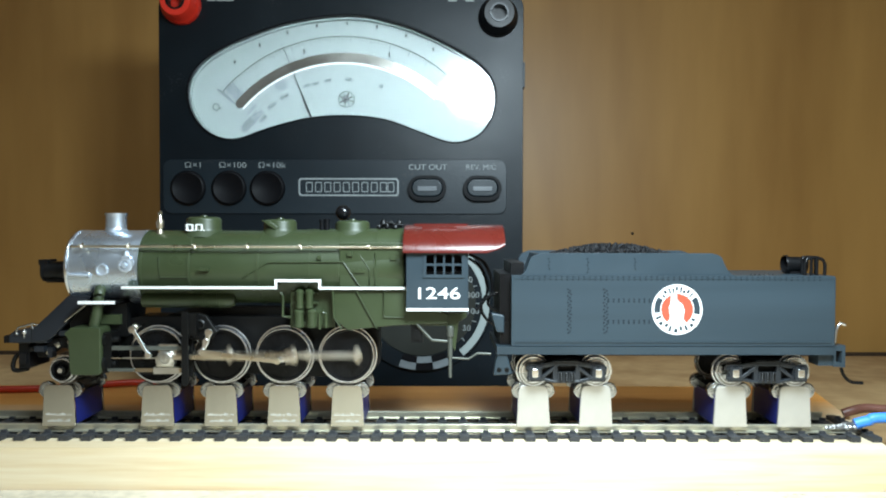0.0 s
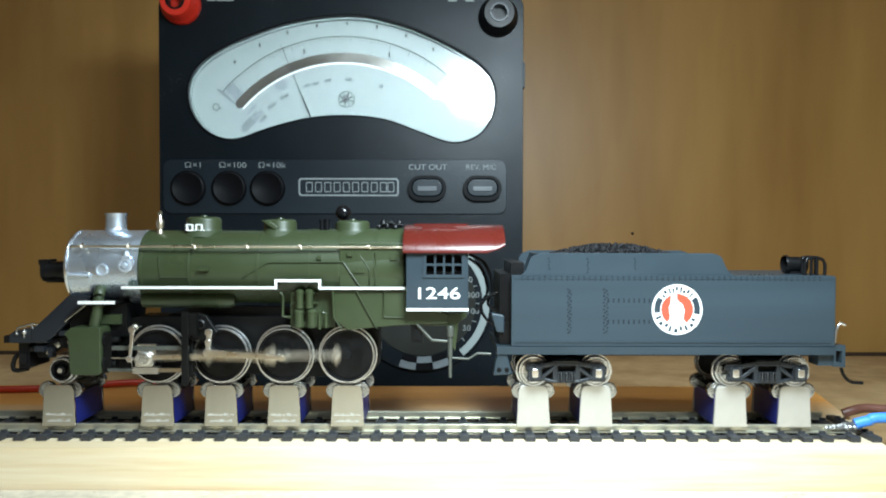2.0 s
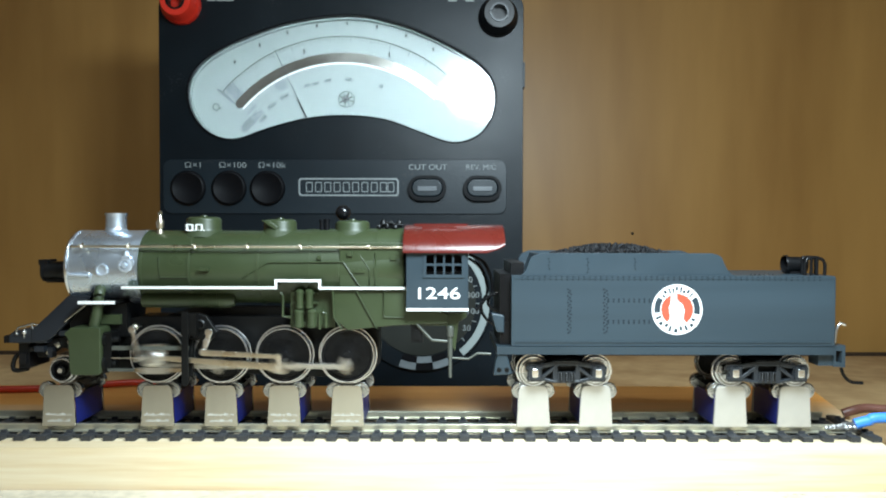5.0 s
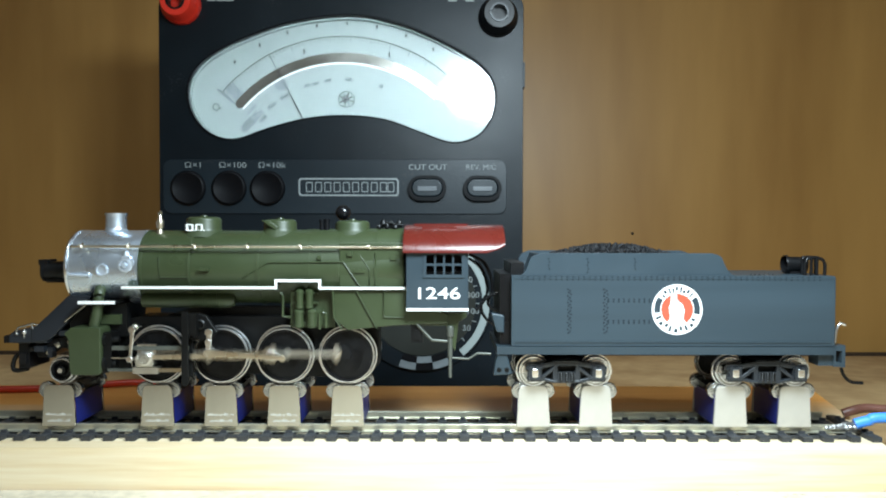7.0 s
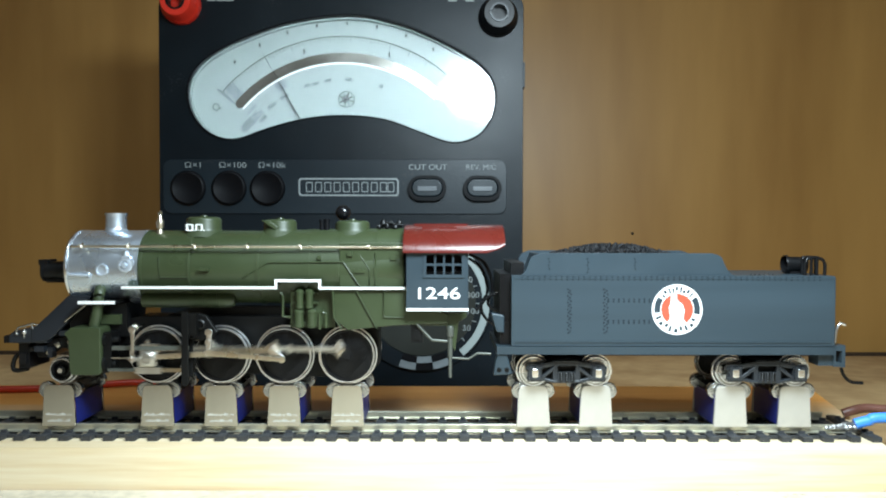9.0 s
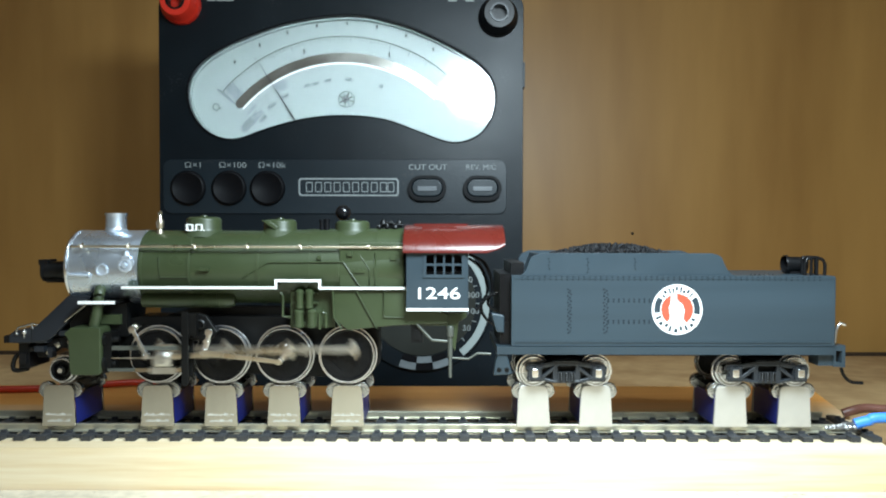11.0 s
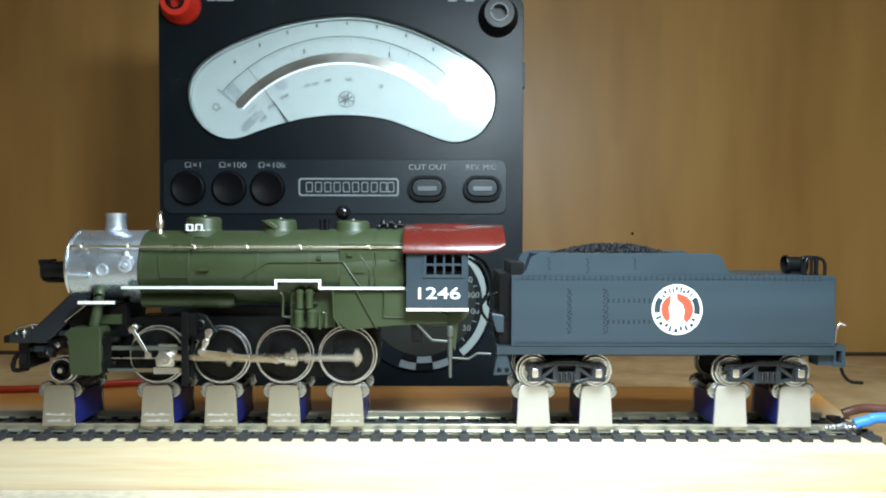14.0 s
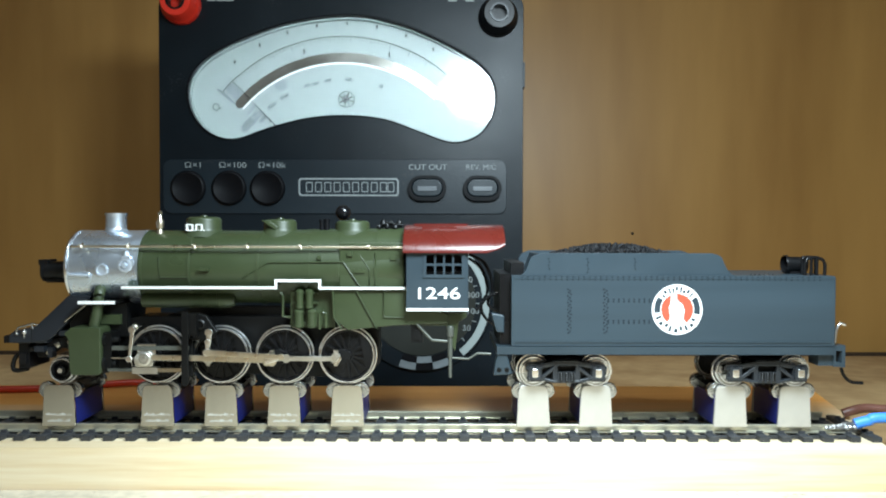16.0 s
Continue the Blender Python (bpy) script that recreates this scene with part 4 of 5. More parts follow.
        x = wx0 + (wx1 - wx0) * (k + 1) / 4
        box(b, x - 0.32, x + 0.32, s0 + 0.1, s0 + 0.8, wz0, wz1)
        part("glazing_bar", b, SLATE, cab)
    b = B()
    box(b, wx0, wx1, s0 + 0.12, s0 + 0.82, (wz0 + wz1) / 2 - 0.35, (wz0 + wz1) / 2 + 0.35)
    part("glazing_bar", b, SLATE, cab)
    b = B()
    box(b, x0 + 1.2, x1 - 0.4, s0 + 5, MID + 8, z0 + 1, z0 + 12, 1.0)
    box(b, x0 + 1.2, x1 - 2, MID, MID + 10, z0 + 11, z1 - 1, 0.5)
    for k in range(6):
        ball(b, (wx0 + 1.5 + 1.9 * k, s0 + 5.5 + (k % 3), wz0 - 1.5 + (k * 7 % 5) * 0.9), 1.0, 10)
    part("cab_fittings", b, BLACK, lo)
    b = B()
    box(b, x0, x1 + 0.1, s0 - 0.3, s0 - 0.02, z0 - 0.1, z0 + 0.75)
    part("white_edge", b, WHITE, cab, "white painted edge line")
    lettering("running_number", "1246", 5.1, (-8.61 + 5.09) / 2, 60.33, s0 - 0.08, WHITE, cab, 1.45, 0, 0.08, 0.03)
    # cab roof: a curved sheet with rounded eaves
    b = B()
    prof = []
    for i in range(25):
        a = radians(12 + 156 * i / 24)
        prof.append((MID - 18.4 * math.cos(a) / math.cos(radians(12)), z1 - 1.9 + 10.0 * (math.sin(a) - math.sin(radians(12)))))
    rows = []
    xa, xe, xe2 = -12.47, 19.50, 10.71
    for inset in (0.0, 0.9):
        rows.append([])
        for k, (y, z) in enumerate(prof):
            edge = min(k, 24 - k)
            back = xe2 + (xe - xe2) * min(1.0, (edge + 0.3) / 2.4) ** 0.5
            rows[-1].append((b.verts.new((xa, y, z - inset)), b.verts.new((back, y, z - inset))))
    for k in range(24):
        for side, flip in ((0, False), (1, True)):
            (p, q), (r, s) = rows[side][k], rows[side][k + 1]
            b.faces.new((p, r, s, q) if flip else (p, q, s, r))
        for e in (0, 1):
            b.faces.new((rows[0][k][e], rows[0][k + 1][e], rows[1][k + 1][e], rows[1][k][e]))
    for k in (0, 24):
        b.faces.new((rows[0][k][0], rows[0][k][1], rows[1][k][1], rows[1][k][0]))
    bmesh.ops.recalc_face_normals(b, faces=b.faces[:])
    roof = part("cab_roof", b, RED_ROOF, lo, "oxide red curved cab roof")
    for xx0, xx1, yy, zz in ((-9.48, 8.08, MID - 5, z1 + 5.5), (-6.85, 4.22, MID - 9.5, z1 + 4.5)):
        b = B()
        box(b, xx0, xx1, yy, yy + 2.5, zz, zz + 0.9, 0.2)
        part("roof_hatch", b, RED_ROOF, roof)
    # underneath the cab
    b = B()
    prism(b, [(-12.42, 52.81), (7.56, 54.25), (7.56, 52.45), (5.04, 51.01), (3.96, 41.65), (1.80, 44.17), (1.08, 49.75), (-8.82, 49.75)], MID - 12.4, MID - 10.8, 0.3)
    part("rear_frame", b, GREEN, lo)
    b = B()
    tube(b, [(-8.28, MID - 13, 50.29), (-3.42, MID - 13, 45.25), (1.44, MID - 13, 44.89)], 0.45)
    part("step_bracket", b, PIPE, lo)
    b = B()
    rod(b, (2.34, MID - 13, 49.21), (2.34, MID - 13, 39.85), 0.75)
    rod(b, (2.34, MID - 13, 39.85), (2.34, MID - 13, 33.37), 0.55)
    turned(b, (2.34, MID - 13, 46.4), (0, 0, 1), ((1.0, 0), (1.15, 0.4), (1.15, 3.0), (0.8, 3.4)), 14)
    part("drain_pipe", b, PIPE, lo, "dull grey drain pipe")
    b = B()
    box(b, -10.2, -6.5, MID - 12.6, MID - 8, 44.4, 49.9, 0.3)
    box(b, -9.4, -7.3, MID - 13.0, MID - 12.4, 45.4, 48.4, 0.2)
    part("ash_hopper", b, GRIME, lo)
    b = B()
    tube(b, [(2.88, MID - 12, 39.49), (8.28, MID - 12, 39.13), (10.98, MID - 12, 40.93), (15.48, MID - 12, 40.75)], 0.35)
    part("draw_bar", b, PIPE, lo)
    # front end
    b = B()
    turned(b, (-124.89, MID - 2, 66.60), (-1, 0, 0), ((3.2, -1), (3.2, 6.2), (3.6, 6.3), (3.6, 7.0), (2.8, 7.2), (0, 6.4)), 24, False)
    box(b, -132.80, -129.78, MID - 4.5, MID + 1.5, 68.48, 70.37, 0.4)
    box(b, -130.16, -124.51, MID - 4.6, MID + 1.6, 62.83, 63.96, 0.4)
    part("headlight", b, BLACK, lo, "black box headlight on the smokebox front")
    for y in (MID - 9.5, MID + 7.5):
        b = B()
        prism(b, [(-120.78, 58.93), (-113.76, 58.93), (-113.76, 56.95), (-117.00, 54.25), (-127.08, 44.53), (-132.84, 43.63), (-132.84, 47.77), (-130.32, 49.93)], y, y + 2, 0.3)
        part("front_brace", b, PILOT, lo, "sloping black brace")
    b = B()
    prism(b, [(-129.24, 49.57), (-119.52, 57.67), (-118.80, 56.41), (-128.16, 48.49)], MID - 8, MID + 8, 0.2)
    part("deck_plate", b, PILOT, lo)
    b = B()
    prism(b, [(-140.40, 45.97), (-138.60, 47.41), (-132.48, 48.85), (-128.16, 49.21), (-127.80, 43.45), (-140.40, 43.45)], MID - 9.2, MID + 9.2, 0.5)
    part("buffer_beam", b, PILOT, lo, "black front deck and beam")
    b = B()
    prism(b, [(-129.24, 44.89), (-117.36, 45.61), (-117.36, 42.01), (-124.56, 41.29), (-129.24, 38.41), (-132.84, 38.41), (-133.20, 43.45)], MID - 6, MID + 6, 0.4)
    part("pilot", b, BLACK, lo)
    for x, z in ((-128.52, 40.21), (-126.00, 42.55), (-121.68, 43.63), (-134.64, 41.29)):
        b = B()
        turned(b, (x, MID - 6.2, z), (0, -1, 0), ((1.1, -0.4), (1.1, 0.4), (0.6, 0.7), (0, 0.7)), 12, False)
        part("pilot_bolt", b, PLATE if x > -130 else BLACK, lo)
    for pts in ([(-137.88, MID - 8.6, 47.05), (-137.16, MID - 9.4, 48.49), (-132.12, MID - 9.4, 49.93), (-129.96, MID - 8.8, 48.85)], [(-135.36, MID - 8.8, 44.89), (-135.00, MID - 9.6, 47.77)],
                [(-121.68, MID - 10, 50.65), (-113.76, MID - 10, 56.77)]):
        b = B()
        tube(b, [Vector(p) for p in pts], 0.32)
        part("pilot_rail", b, STEEL if pts[0][0] < -125 else PLATE, lo)
    b = B()
    ball(b, (-135.00, MID - 9.4, 47.05), 0.8, 12)
    part("marker_lamp", b, NICKEL, lo)
    b = B()
    box(b, -142.20, -138.96, MID - 8.5, MID + 8.5, 43.45, 45.79, 0.4)
    part("beam_end", b, BLACK, lo)
    b = B()
    box(b, -138.5, -135.0, MID - 6.5, MID + 6.5, 34.9, 43.6, 0.5)
    box(b, -138.0, -135.6, MID - 7.4, MID - 6.2, 36.4, 39.8, 0.3)
    tube(b, spline([(-136.2, MID - 5, 34.6), (-139.5, MID - 5, 33.9), (-141.2, MID - 5, 34.6), (-140.9, MID - 5, 37.2), (-139.8, MID - 5, 39.2)], 5), 0.75, 10)
    part("coupler", b, BLACK, lo, "black hook coupler at the front")
    for x, z in ((-137.6, 47.8), (-132.6, 49.8)):
        b = B()
        turned(b, (x, MID - 9.3, z - 1.6), (0, 0, 1), ((0.5, 0), (0.5, 0.5), (0.28, 0.7), (0.28, 1.2), (0.45, 1.5), (0, 1.8)), 10, False)
        part("pilot_stanchion", b, STEEL, lo)
    for x0_, x1_, z0_, z1_ in ((-132.6, -129.4, 40.6, 42.4), (-128.2, -126.6, 38.6, 41.8), (-124.6, -119.6, 45.8, 47.4), (-121.8, -119.4, 41.2, 43.2)):
        b = B()
        box(b, x0_, x1_, MID - 8.2, MID - 5.5, z0_, z1_, 0.35)
        part("pilot_step", b, PILOT, lo)
    # cylinders
    for side in (-1, 1):
        b = B()
        y0, y1 = (MID - 15.6, MID - 7.5) if side < 0 else (MID + 7.5, MID + 15.6)
        prism(b, [(-118.08, 48.67), (-117.00, 49.39), (-108.36, 49.39), (-107.82, 48.85), (-107.82, 34.99), (-108.72, 34.27), (-117.00, 34.27), (-117.72, 35.71), (-118.08, 45.61), (-119.52, 47.41)], y0, y1, 0.5)
        part("cylinder_block", b, GREEN, lo, "square-fronted green cylinder block")
    b = B()
    turned(b, (-107.64, MID - 12, 37.51), (1, 0, 0), ((3.0, -0.5), (3.0, 0.8), (1.6, 1.2), (1.0, 3.5), (0, 3.5)), 20, False)
    turned(b, (-107.64, MID - 12, 45.07), (1, 0, 0), ((2.6, -0.5), (2.6, 0.9), (1.3, 1.3), (1.0, 4.5), (0, 4.5)), 20, False)
    box(b, -107.64, -105.12, MID - 14, MID - 8, 35.71, 47.41, 0.5)
    part("cylinder_cover", b, GRIME, lo)
    b = B()
    tube(b, spline([(-110.16, MID - 9.5, 61.45), (-109.98, MID - 11.3, 59.29), (-110.16, MID - 11.8, 55.51), (-111.42, MID - 12, 49.21)], 4), 1.7, 14)
    part("steam_pipe", b, GREEN, lo, "thick green steam pipe")
    b = B()
    box(b, -120.96, -102.42, MID - 8, MID + 8, 45.61, 56.41, 0.4)
    part("saddle", b, GRIME, lo)
    b = B()
    box(b, -110.16, -104.04, MID - 9.5, MID - 6, 49.75, 52.81, 0.4)
    part("valve_chest", b, GREEN, lo)
    # pilot truck
    for y, out in ((-1.5, -1), (2 * MID + 1.5, 1)):
        pw = flanged_wheel("pilot_wheel", lo, -122.60, y, 35.0, 3.85, out, "small bright pilot wheel")
        b = B()
        rod(b, (-122.60, y + 2 * out * -1, 35.0), (-122.60, y + 1.0 * out, 35.0), 0.8)
        part("axle_end", b, NICKEL, pw)
    # guides and hangers of the gear
    yg = -5.2
    b = B()
    box(b, -104.77, -80.54, yg, yg + 1.4, 42.10, 43.35, 0.15)
    part("slide_bar", b, PIPE, lo, "dull grey upper slide bar")
    b = B()
    box(b, -106.20, -97.6, yg + 0.2, yg + 1.3, 35.3, 36.2, 0.15)
    part("guide_bar", b, PIPE, lo)
    b = B()
    box(b, -97.5, -80.54, yg, yg + 1.4, 35.10, 36.40, 0.15)
    part("slide_bar", b, PLATE, lo, "lower slide bar")
    b = B()
    prism(b, [(-82.32, 53.09), (-78.22, 53.80), (-75.19, 53.09), (-71.63, 47.74), (-73.41, 45.43), (-79.47, 44.89), (-79.47, 33.84), (-81.79, 33.13), (-81.96, 44.89)], yg + 1.0, yg + 3.0, 0.3)
    prism(b, [(-82.1, 31.6), (-82.1, 54.5), (-79.9, 54.5), (-79.9, 31.6), (-80.6, 31.0), (-81.4, 31.0)], yg - 2.1, yg - 1.3, 0.2)
    box(b, -80.89, -77.51, yg - 1.4, yg + 1.2, 46.32, 53.80, 0.2)
    turned(b, (-76.9, yg + 1.2, 50.2), (0, -1, 0), ((1.7, 0), (1.7, 1.0), (1.2, 1.4), (1.1, 0.8), (0, 0.8)), 18, False)
    turned(b, (-79.0, yg + 1.2, 46.6), (0, -1, 0), ((0.8, 0), (0.8, 2.2), (0.5, 2.6), (0, 2.6)), 14, False)
    part("gear_bracket", b, GRIME, lo, "black hanger of the valve gear")
    b = B()
    rod(b, (-96.93, yg - 0.8, 49.52), (-96.93, yg + 6, 49.52), 0.5)
    ball(b, (-96.93, yg - 0.8, 49.52), 1.3, 14)
    part("valve_rod", b, PLATE, lo)
    # moving parts
    wheels = [driver(lo, x, i == 2) for i, x in enumerate(WHEEL_X)]
    mx = WHEEL_X[2]
    y = -3.2
    b = B()
    for xa, xb2 in zip(WHEEL_X, WHEEL_X[1:]):
        prism(b, [(xa + 1.4, AXLE_Z - 0.75), (xb2 - 1.4, AXLE_Z - 0.75), (xb2 - 1.4, AXLE_Z + 0.75), (xa + 1.4, AXLE_Z + 0.75)], y - 0.5, y + 0.5, 0.12)
    for x in WHEEL_X:
        prism(b, disc(x, AXLE_Z, 1.75, 24), y - 0.65, y + 0.6, 0.12)
        box(b, x - 0.7, x + 0.7, y - 0.55, y + 0.5, AXLE_Z + 1.3, AXLE_Z + 2.6, 0.15)
        box(b, x - 0.6, x + 0.6, y - 0.55, y + 0.5, AXLE_Z - 2.4, AXLE_Z - 1.3, 0.15)
        prism(b, disc(x, AXLE_Z, 0.9, 16), y - 0.95, y - 0.5, 0.1)
    for x in (mx + 4.6,):
        prism(b, disc(x, AXLE_Z, 1.35, 18), y - 0.75, y + 0.55, 0.12)
    side = part("coupling_rod", b, BRIGHT_ROD, lo, "nickel silver coupling rod", at=(mx, y, AXLE_Z))
    y, L = -5.2, 40.0
    b = B()
    prism(b, [(mx - 1.6, AXLE_Z - 1.1), (mx - 1.6, AXLE_Z + 1.1), (mx - L + 1.5, AXLE_Z + 0.75), (mx - L + 1.5, AXLE_Z - 0.75)], y - 0.5, y + 0.5, 0.12)
    prism(b, [(mx - 2.2, AXLE_Z - 1.9), (mx + 1.4, AXLE_Z - 1.9), (mx + 2.1, AXLE_Z), (mx + 1.4, AXLE_Z + 1.9), (mx - 2.2, AXLE_Z + 1.9)], y - 0.7, y + 0.7, 0.3)
    prism(b, disc(mx - L, AXLE_Z, 1.6, 20), y - 0.6, y + 0.6, 0.12)
    main = part("connecting_rod", b, ROD, lo, "nickel silver connecting rod", at=(mx, y, AXLE_Z))
    y = -4.6
    cx = mx - L
    b = B()
    prism(b, [(cx - 2.9, 36.9), (cx + 2.4, 36.9), (cx + 2.9, 37.6), (cx + 2.7, 41.0), (cx + 1.6, 41.9), (cx - 1.6, 41.9), (cx - 3.3, 39.6)], y - 1.2, y + 1.4, 0.4)
    box(b, cx - 2.4, cx + 3.5, y - 0.3, y + 1.5, 40.6, 43.9, 0.3)
    box(b, cx - 3.8, cx + 4.2, y - 0.9, y + 1.7, 34.6, 36.7, 0.3)
    turned(b, (cx + 0.1, y - 1.0, AXLE_Z - 0.5), (0, -1, 0), ((2.2, 0), (2.2, 0.7), (1.9, 0.95), (1.35, 0.95), (1.2, 0.5), (0.75, 0.5), (0.7, 1.1), (0, 1.15)), 24, False)
    box(b, cx - 20, cx - 3, y - 0.1, y + 0.4, AXLE_Z - 0.6, AXLE_Z - 0.25, 0.08)
    cross = part("crosshead", b, BRIGHT_ROD, lo, "bright sliding crosshead with piston rod", at=(cx, y, AXLE_Z))
    # combination lever hangs from its upper pin
    lx, lz = -97.29, 48.99
    b = B()
    prism(b, [(lx - 0.7, lz + 1.0), (lx + 0.7, lz + 1.0), (lx + 0.4, lz - 9.6), (lx - 0.4, lz - 9.6)], -7.4, -6.7, 0.15)
    prism(b, disc(lx, lz, 1.15, 16), -8.0, -6.6, 0.15)
    prism(b, disc(lx, lz - 9.4, 1.0, 16), -7.8, -6.6, 0.15)
    lever = part("combination_lever", b, NICKEL, lo, "bright combination lever", at=(lx, -7, lz))
    # expansion link
    kx, kz = -73.23, 48.10
    b = B()
    prism(b, disc(kx, kz, 1.25, 16), -8.2, -7.4, 0.2)
    prism(b, [(kx - 0.7, kz), (kx + 0.9, kz), (kx + 0.3, kz - 3.4), (kx - 0.9, kz - 6.3), (kx - 2.0, kz - 6.1)], -7.9, -7.2, 0.15)
    prism(b, disc(kx - 0.7, kz - 3.0, 1.0, 14), -8.1, -7.2, 0.15)
    prism(b, disc(kx - 1.4, kz - 6.2, 1.1, 14), -8.6, -7.2, 0.15)
    link = part("expansion_link", b, NICKEL, lo, "bright swinging expansion link", at=(kx, -7.6, kz))
    # eccentric rod, origin at its crank end
    er = math.hypot(mx - (kx - 1.4), AXLE_Z - (kz - 6.2))
    b = B()
    prism(b, [(mx + 0.9, AXLE_Z - 0.6), (mx + 0.9, AXLE_Z + 0.6), (mx - er, AXLE_Z + 0.95), (mx - er - 0.8, AXLE_Z), (mx - er, AXLE_Z - 0.95)], -8.8, -8.2, 0.12)
    prism(b, disc(mx, AXLE_Z, 1.0, 16), -9.2, -8.1, 0.12)
    ecc = part("eccentric_rod", b, ROD, lo, "thin nickel silver eccentric rod", at=(mx, -8.5, AXLE_Z))
    return dict(loco=lo, wheels=wheels, side=side, main=main, cross=cross, lever=lever, link=link, ecc=ecc,
                L=L, er=er, mx=mx, lever_pin=(lx, lz), link_pin=(kx, kz))


GEAR = locomotive()


# ---- tender ----
def tender_truck(td, xa, xb):
    """A four-wheeled truck: two wheel pairs and a cast side frame."""
    zc = 34.9
    for x in (xa, xb):
        for y, out in ((-1.5, -1), (2 * MID + 1.5, 1)):
            # far wheel centres are black: the shade on them is put into the colour
            wheel = flanged_wheel("tender_wheel", td, x, y, zc, 4.75, out, "bright nickel tender wheel", 0, STEEL if out < 0 else GRIME)
            if out < 0:
                b = B()
                turned(b, (x, y, zc), (0, 1, 0), ((3.3, 0.1), (3.35, -0.15), (3.75, -0.15), (3.8, 0.1)), 40, False)
                part("wheel_ring", b, TYRE, wheel)
    c = (xa + xb) / 2
    for y in (-5.0, 2 * MID + 3.0):
        b = B()
        upper = [(xa - 2.8, zc + 2.2), (xa + 1.5, zc + 3.0), (c - 3.2, zc + 4.2), (c + 3.2, zc + 4.2), (xb - 1.5, zc + 3.0), (xb + 2.8, zc + 2.2), (xb + 2.8, zc + 0.9), (xb - 2.0, zc + 1.5),
                 (c + 3.2, zc + 2.4), (c - 3.2, zc + 2.4), (xa + 2.0, zc + 1.5), (xa - 2.8, zc + 0.9)]
        lower = [(xa - 2.4, zc - 1.0), (xa + 2.6, zc - 1.2), (c - 4.0, zc - 2.2), (c + 4.0, zc - 2.2), (xb - 2.6, zc - 1.2), (xb + 2.4, zc - 1.0), (xb + 2.4, zc - 2.2), (xb - 3, zc - 2.5),
                 (c + 4.4, zc - 3.1), (c - 4.4, zc - 3.1), (xa + 3, zc - 2.5), (xa - 2.4, zc - 2.2)]
        for pts in (upper, lower):
            prism(b, pts, y, y + 1.8, 0.3)
        for px_, w in ((c - 3.6, 0.7), (c + 3.6, 0.7), (xa, 2.2), (xb, 2.2)):
            box(b, px_ - w, px_ + w, y + 0.1, y + 1.7, zc - 2.6, zc + 2.8, 0.2)
        f = part("truck_side", b, CASTING, td, "dark cast truck side frame with open bars")
        # thin black sheet added in place of the shade behind the open bars
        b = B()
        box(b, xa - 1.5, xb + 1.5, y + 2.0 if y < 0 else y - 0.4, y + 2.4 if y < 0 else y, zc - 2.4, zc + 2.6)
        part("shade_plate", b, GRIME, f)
        if y < 0:
            for x in (xa, xb):
                b = B()
                box(b, x - 1.9, x + 1.9, y - 0.9, y + 0.2, zc - 1.9, zc + 2.1, 0.35)
                box(b, x - 2.3, x + 2.3, y - 0.6, y + 0.2, zc + 1.6, zc + 2.2, 0.1)
                part("axle_box", b, CASTING, f)
                b = B()
                prism(b, rounded(x - 1.05, x + 1.05, zc - 1.1, zc + 1.6, 0.5), y - 1.3, y - 0.8, 0.25)
                part("axle_lid", b, NICKEL, f, "bright axle box lid")
            b = B()
            box(b, c - 2.9, c + 2.9, y - 0.5, y + 0.3, zc - 2.8, zc + 0.6, 0.25)
            part("spring_plank", b, CASTING, f)
            for dx in (-1.7, 0.0, 1.7):
                b = B()
                turned(b, (c + dx, y - 0.3, zc - 2.4), (0, 0, 1), [(0.75 if k % 2 else 0.5, 0.35 * k) for k in range(9)], 12)
                part("coil_spring", b, GRIME, f)
            for sgn in (-1, 1):
                b = B()
                e0, e1 = c + sgn * 3.8, (xa if sgn < 0 else xb) - sgn * 2.4
                prism(b, [(e0, zc + 2.6), (e0, zc + 1.2), (e1, zc - 1.8), (e1 + sgn * 0.4, zc - 0.9)], y - 0.2, y + 0.8, 0.15)
                part("diagonal_bar", b, CASTING, f)
    b = B()
    box(b, c - 5, c + 5, -1, 2 * MID + 1, zc + 1.0, zc + 4.4, 0.4)
    box(b, c - 9, c + 9, MID - 6, MID + 6, zc + 2.0, zc + 5.2, 0.4)
    part("bolster", b, GRIME, td)


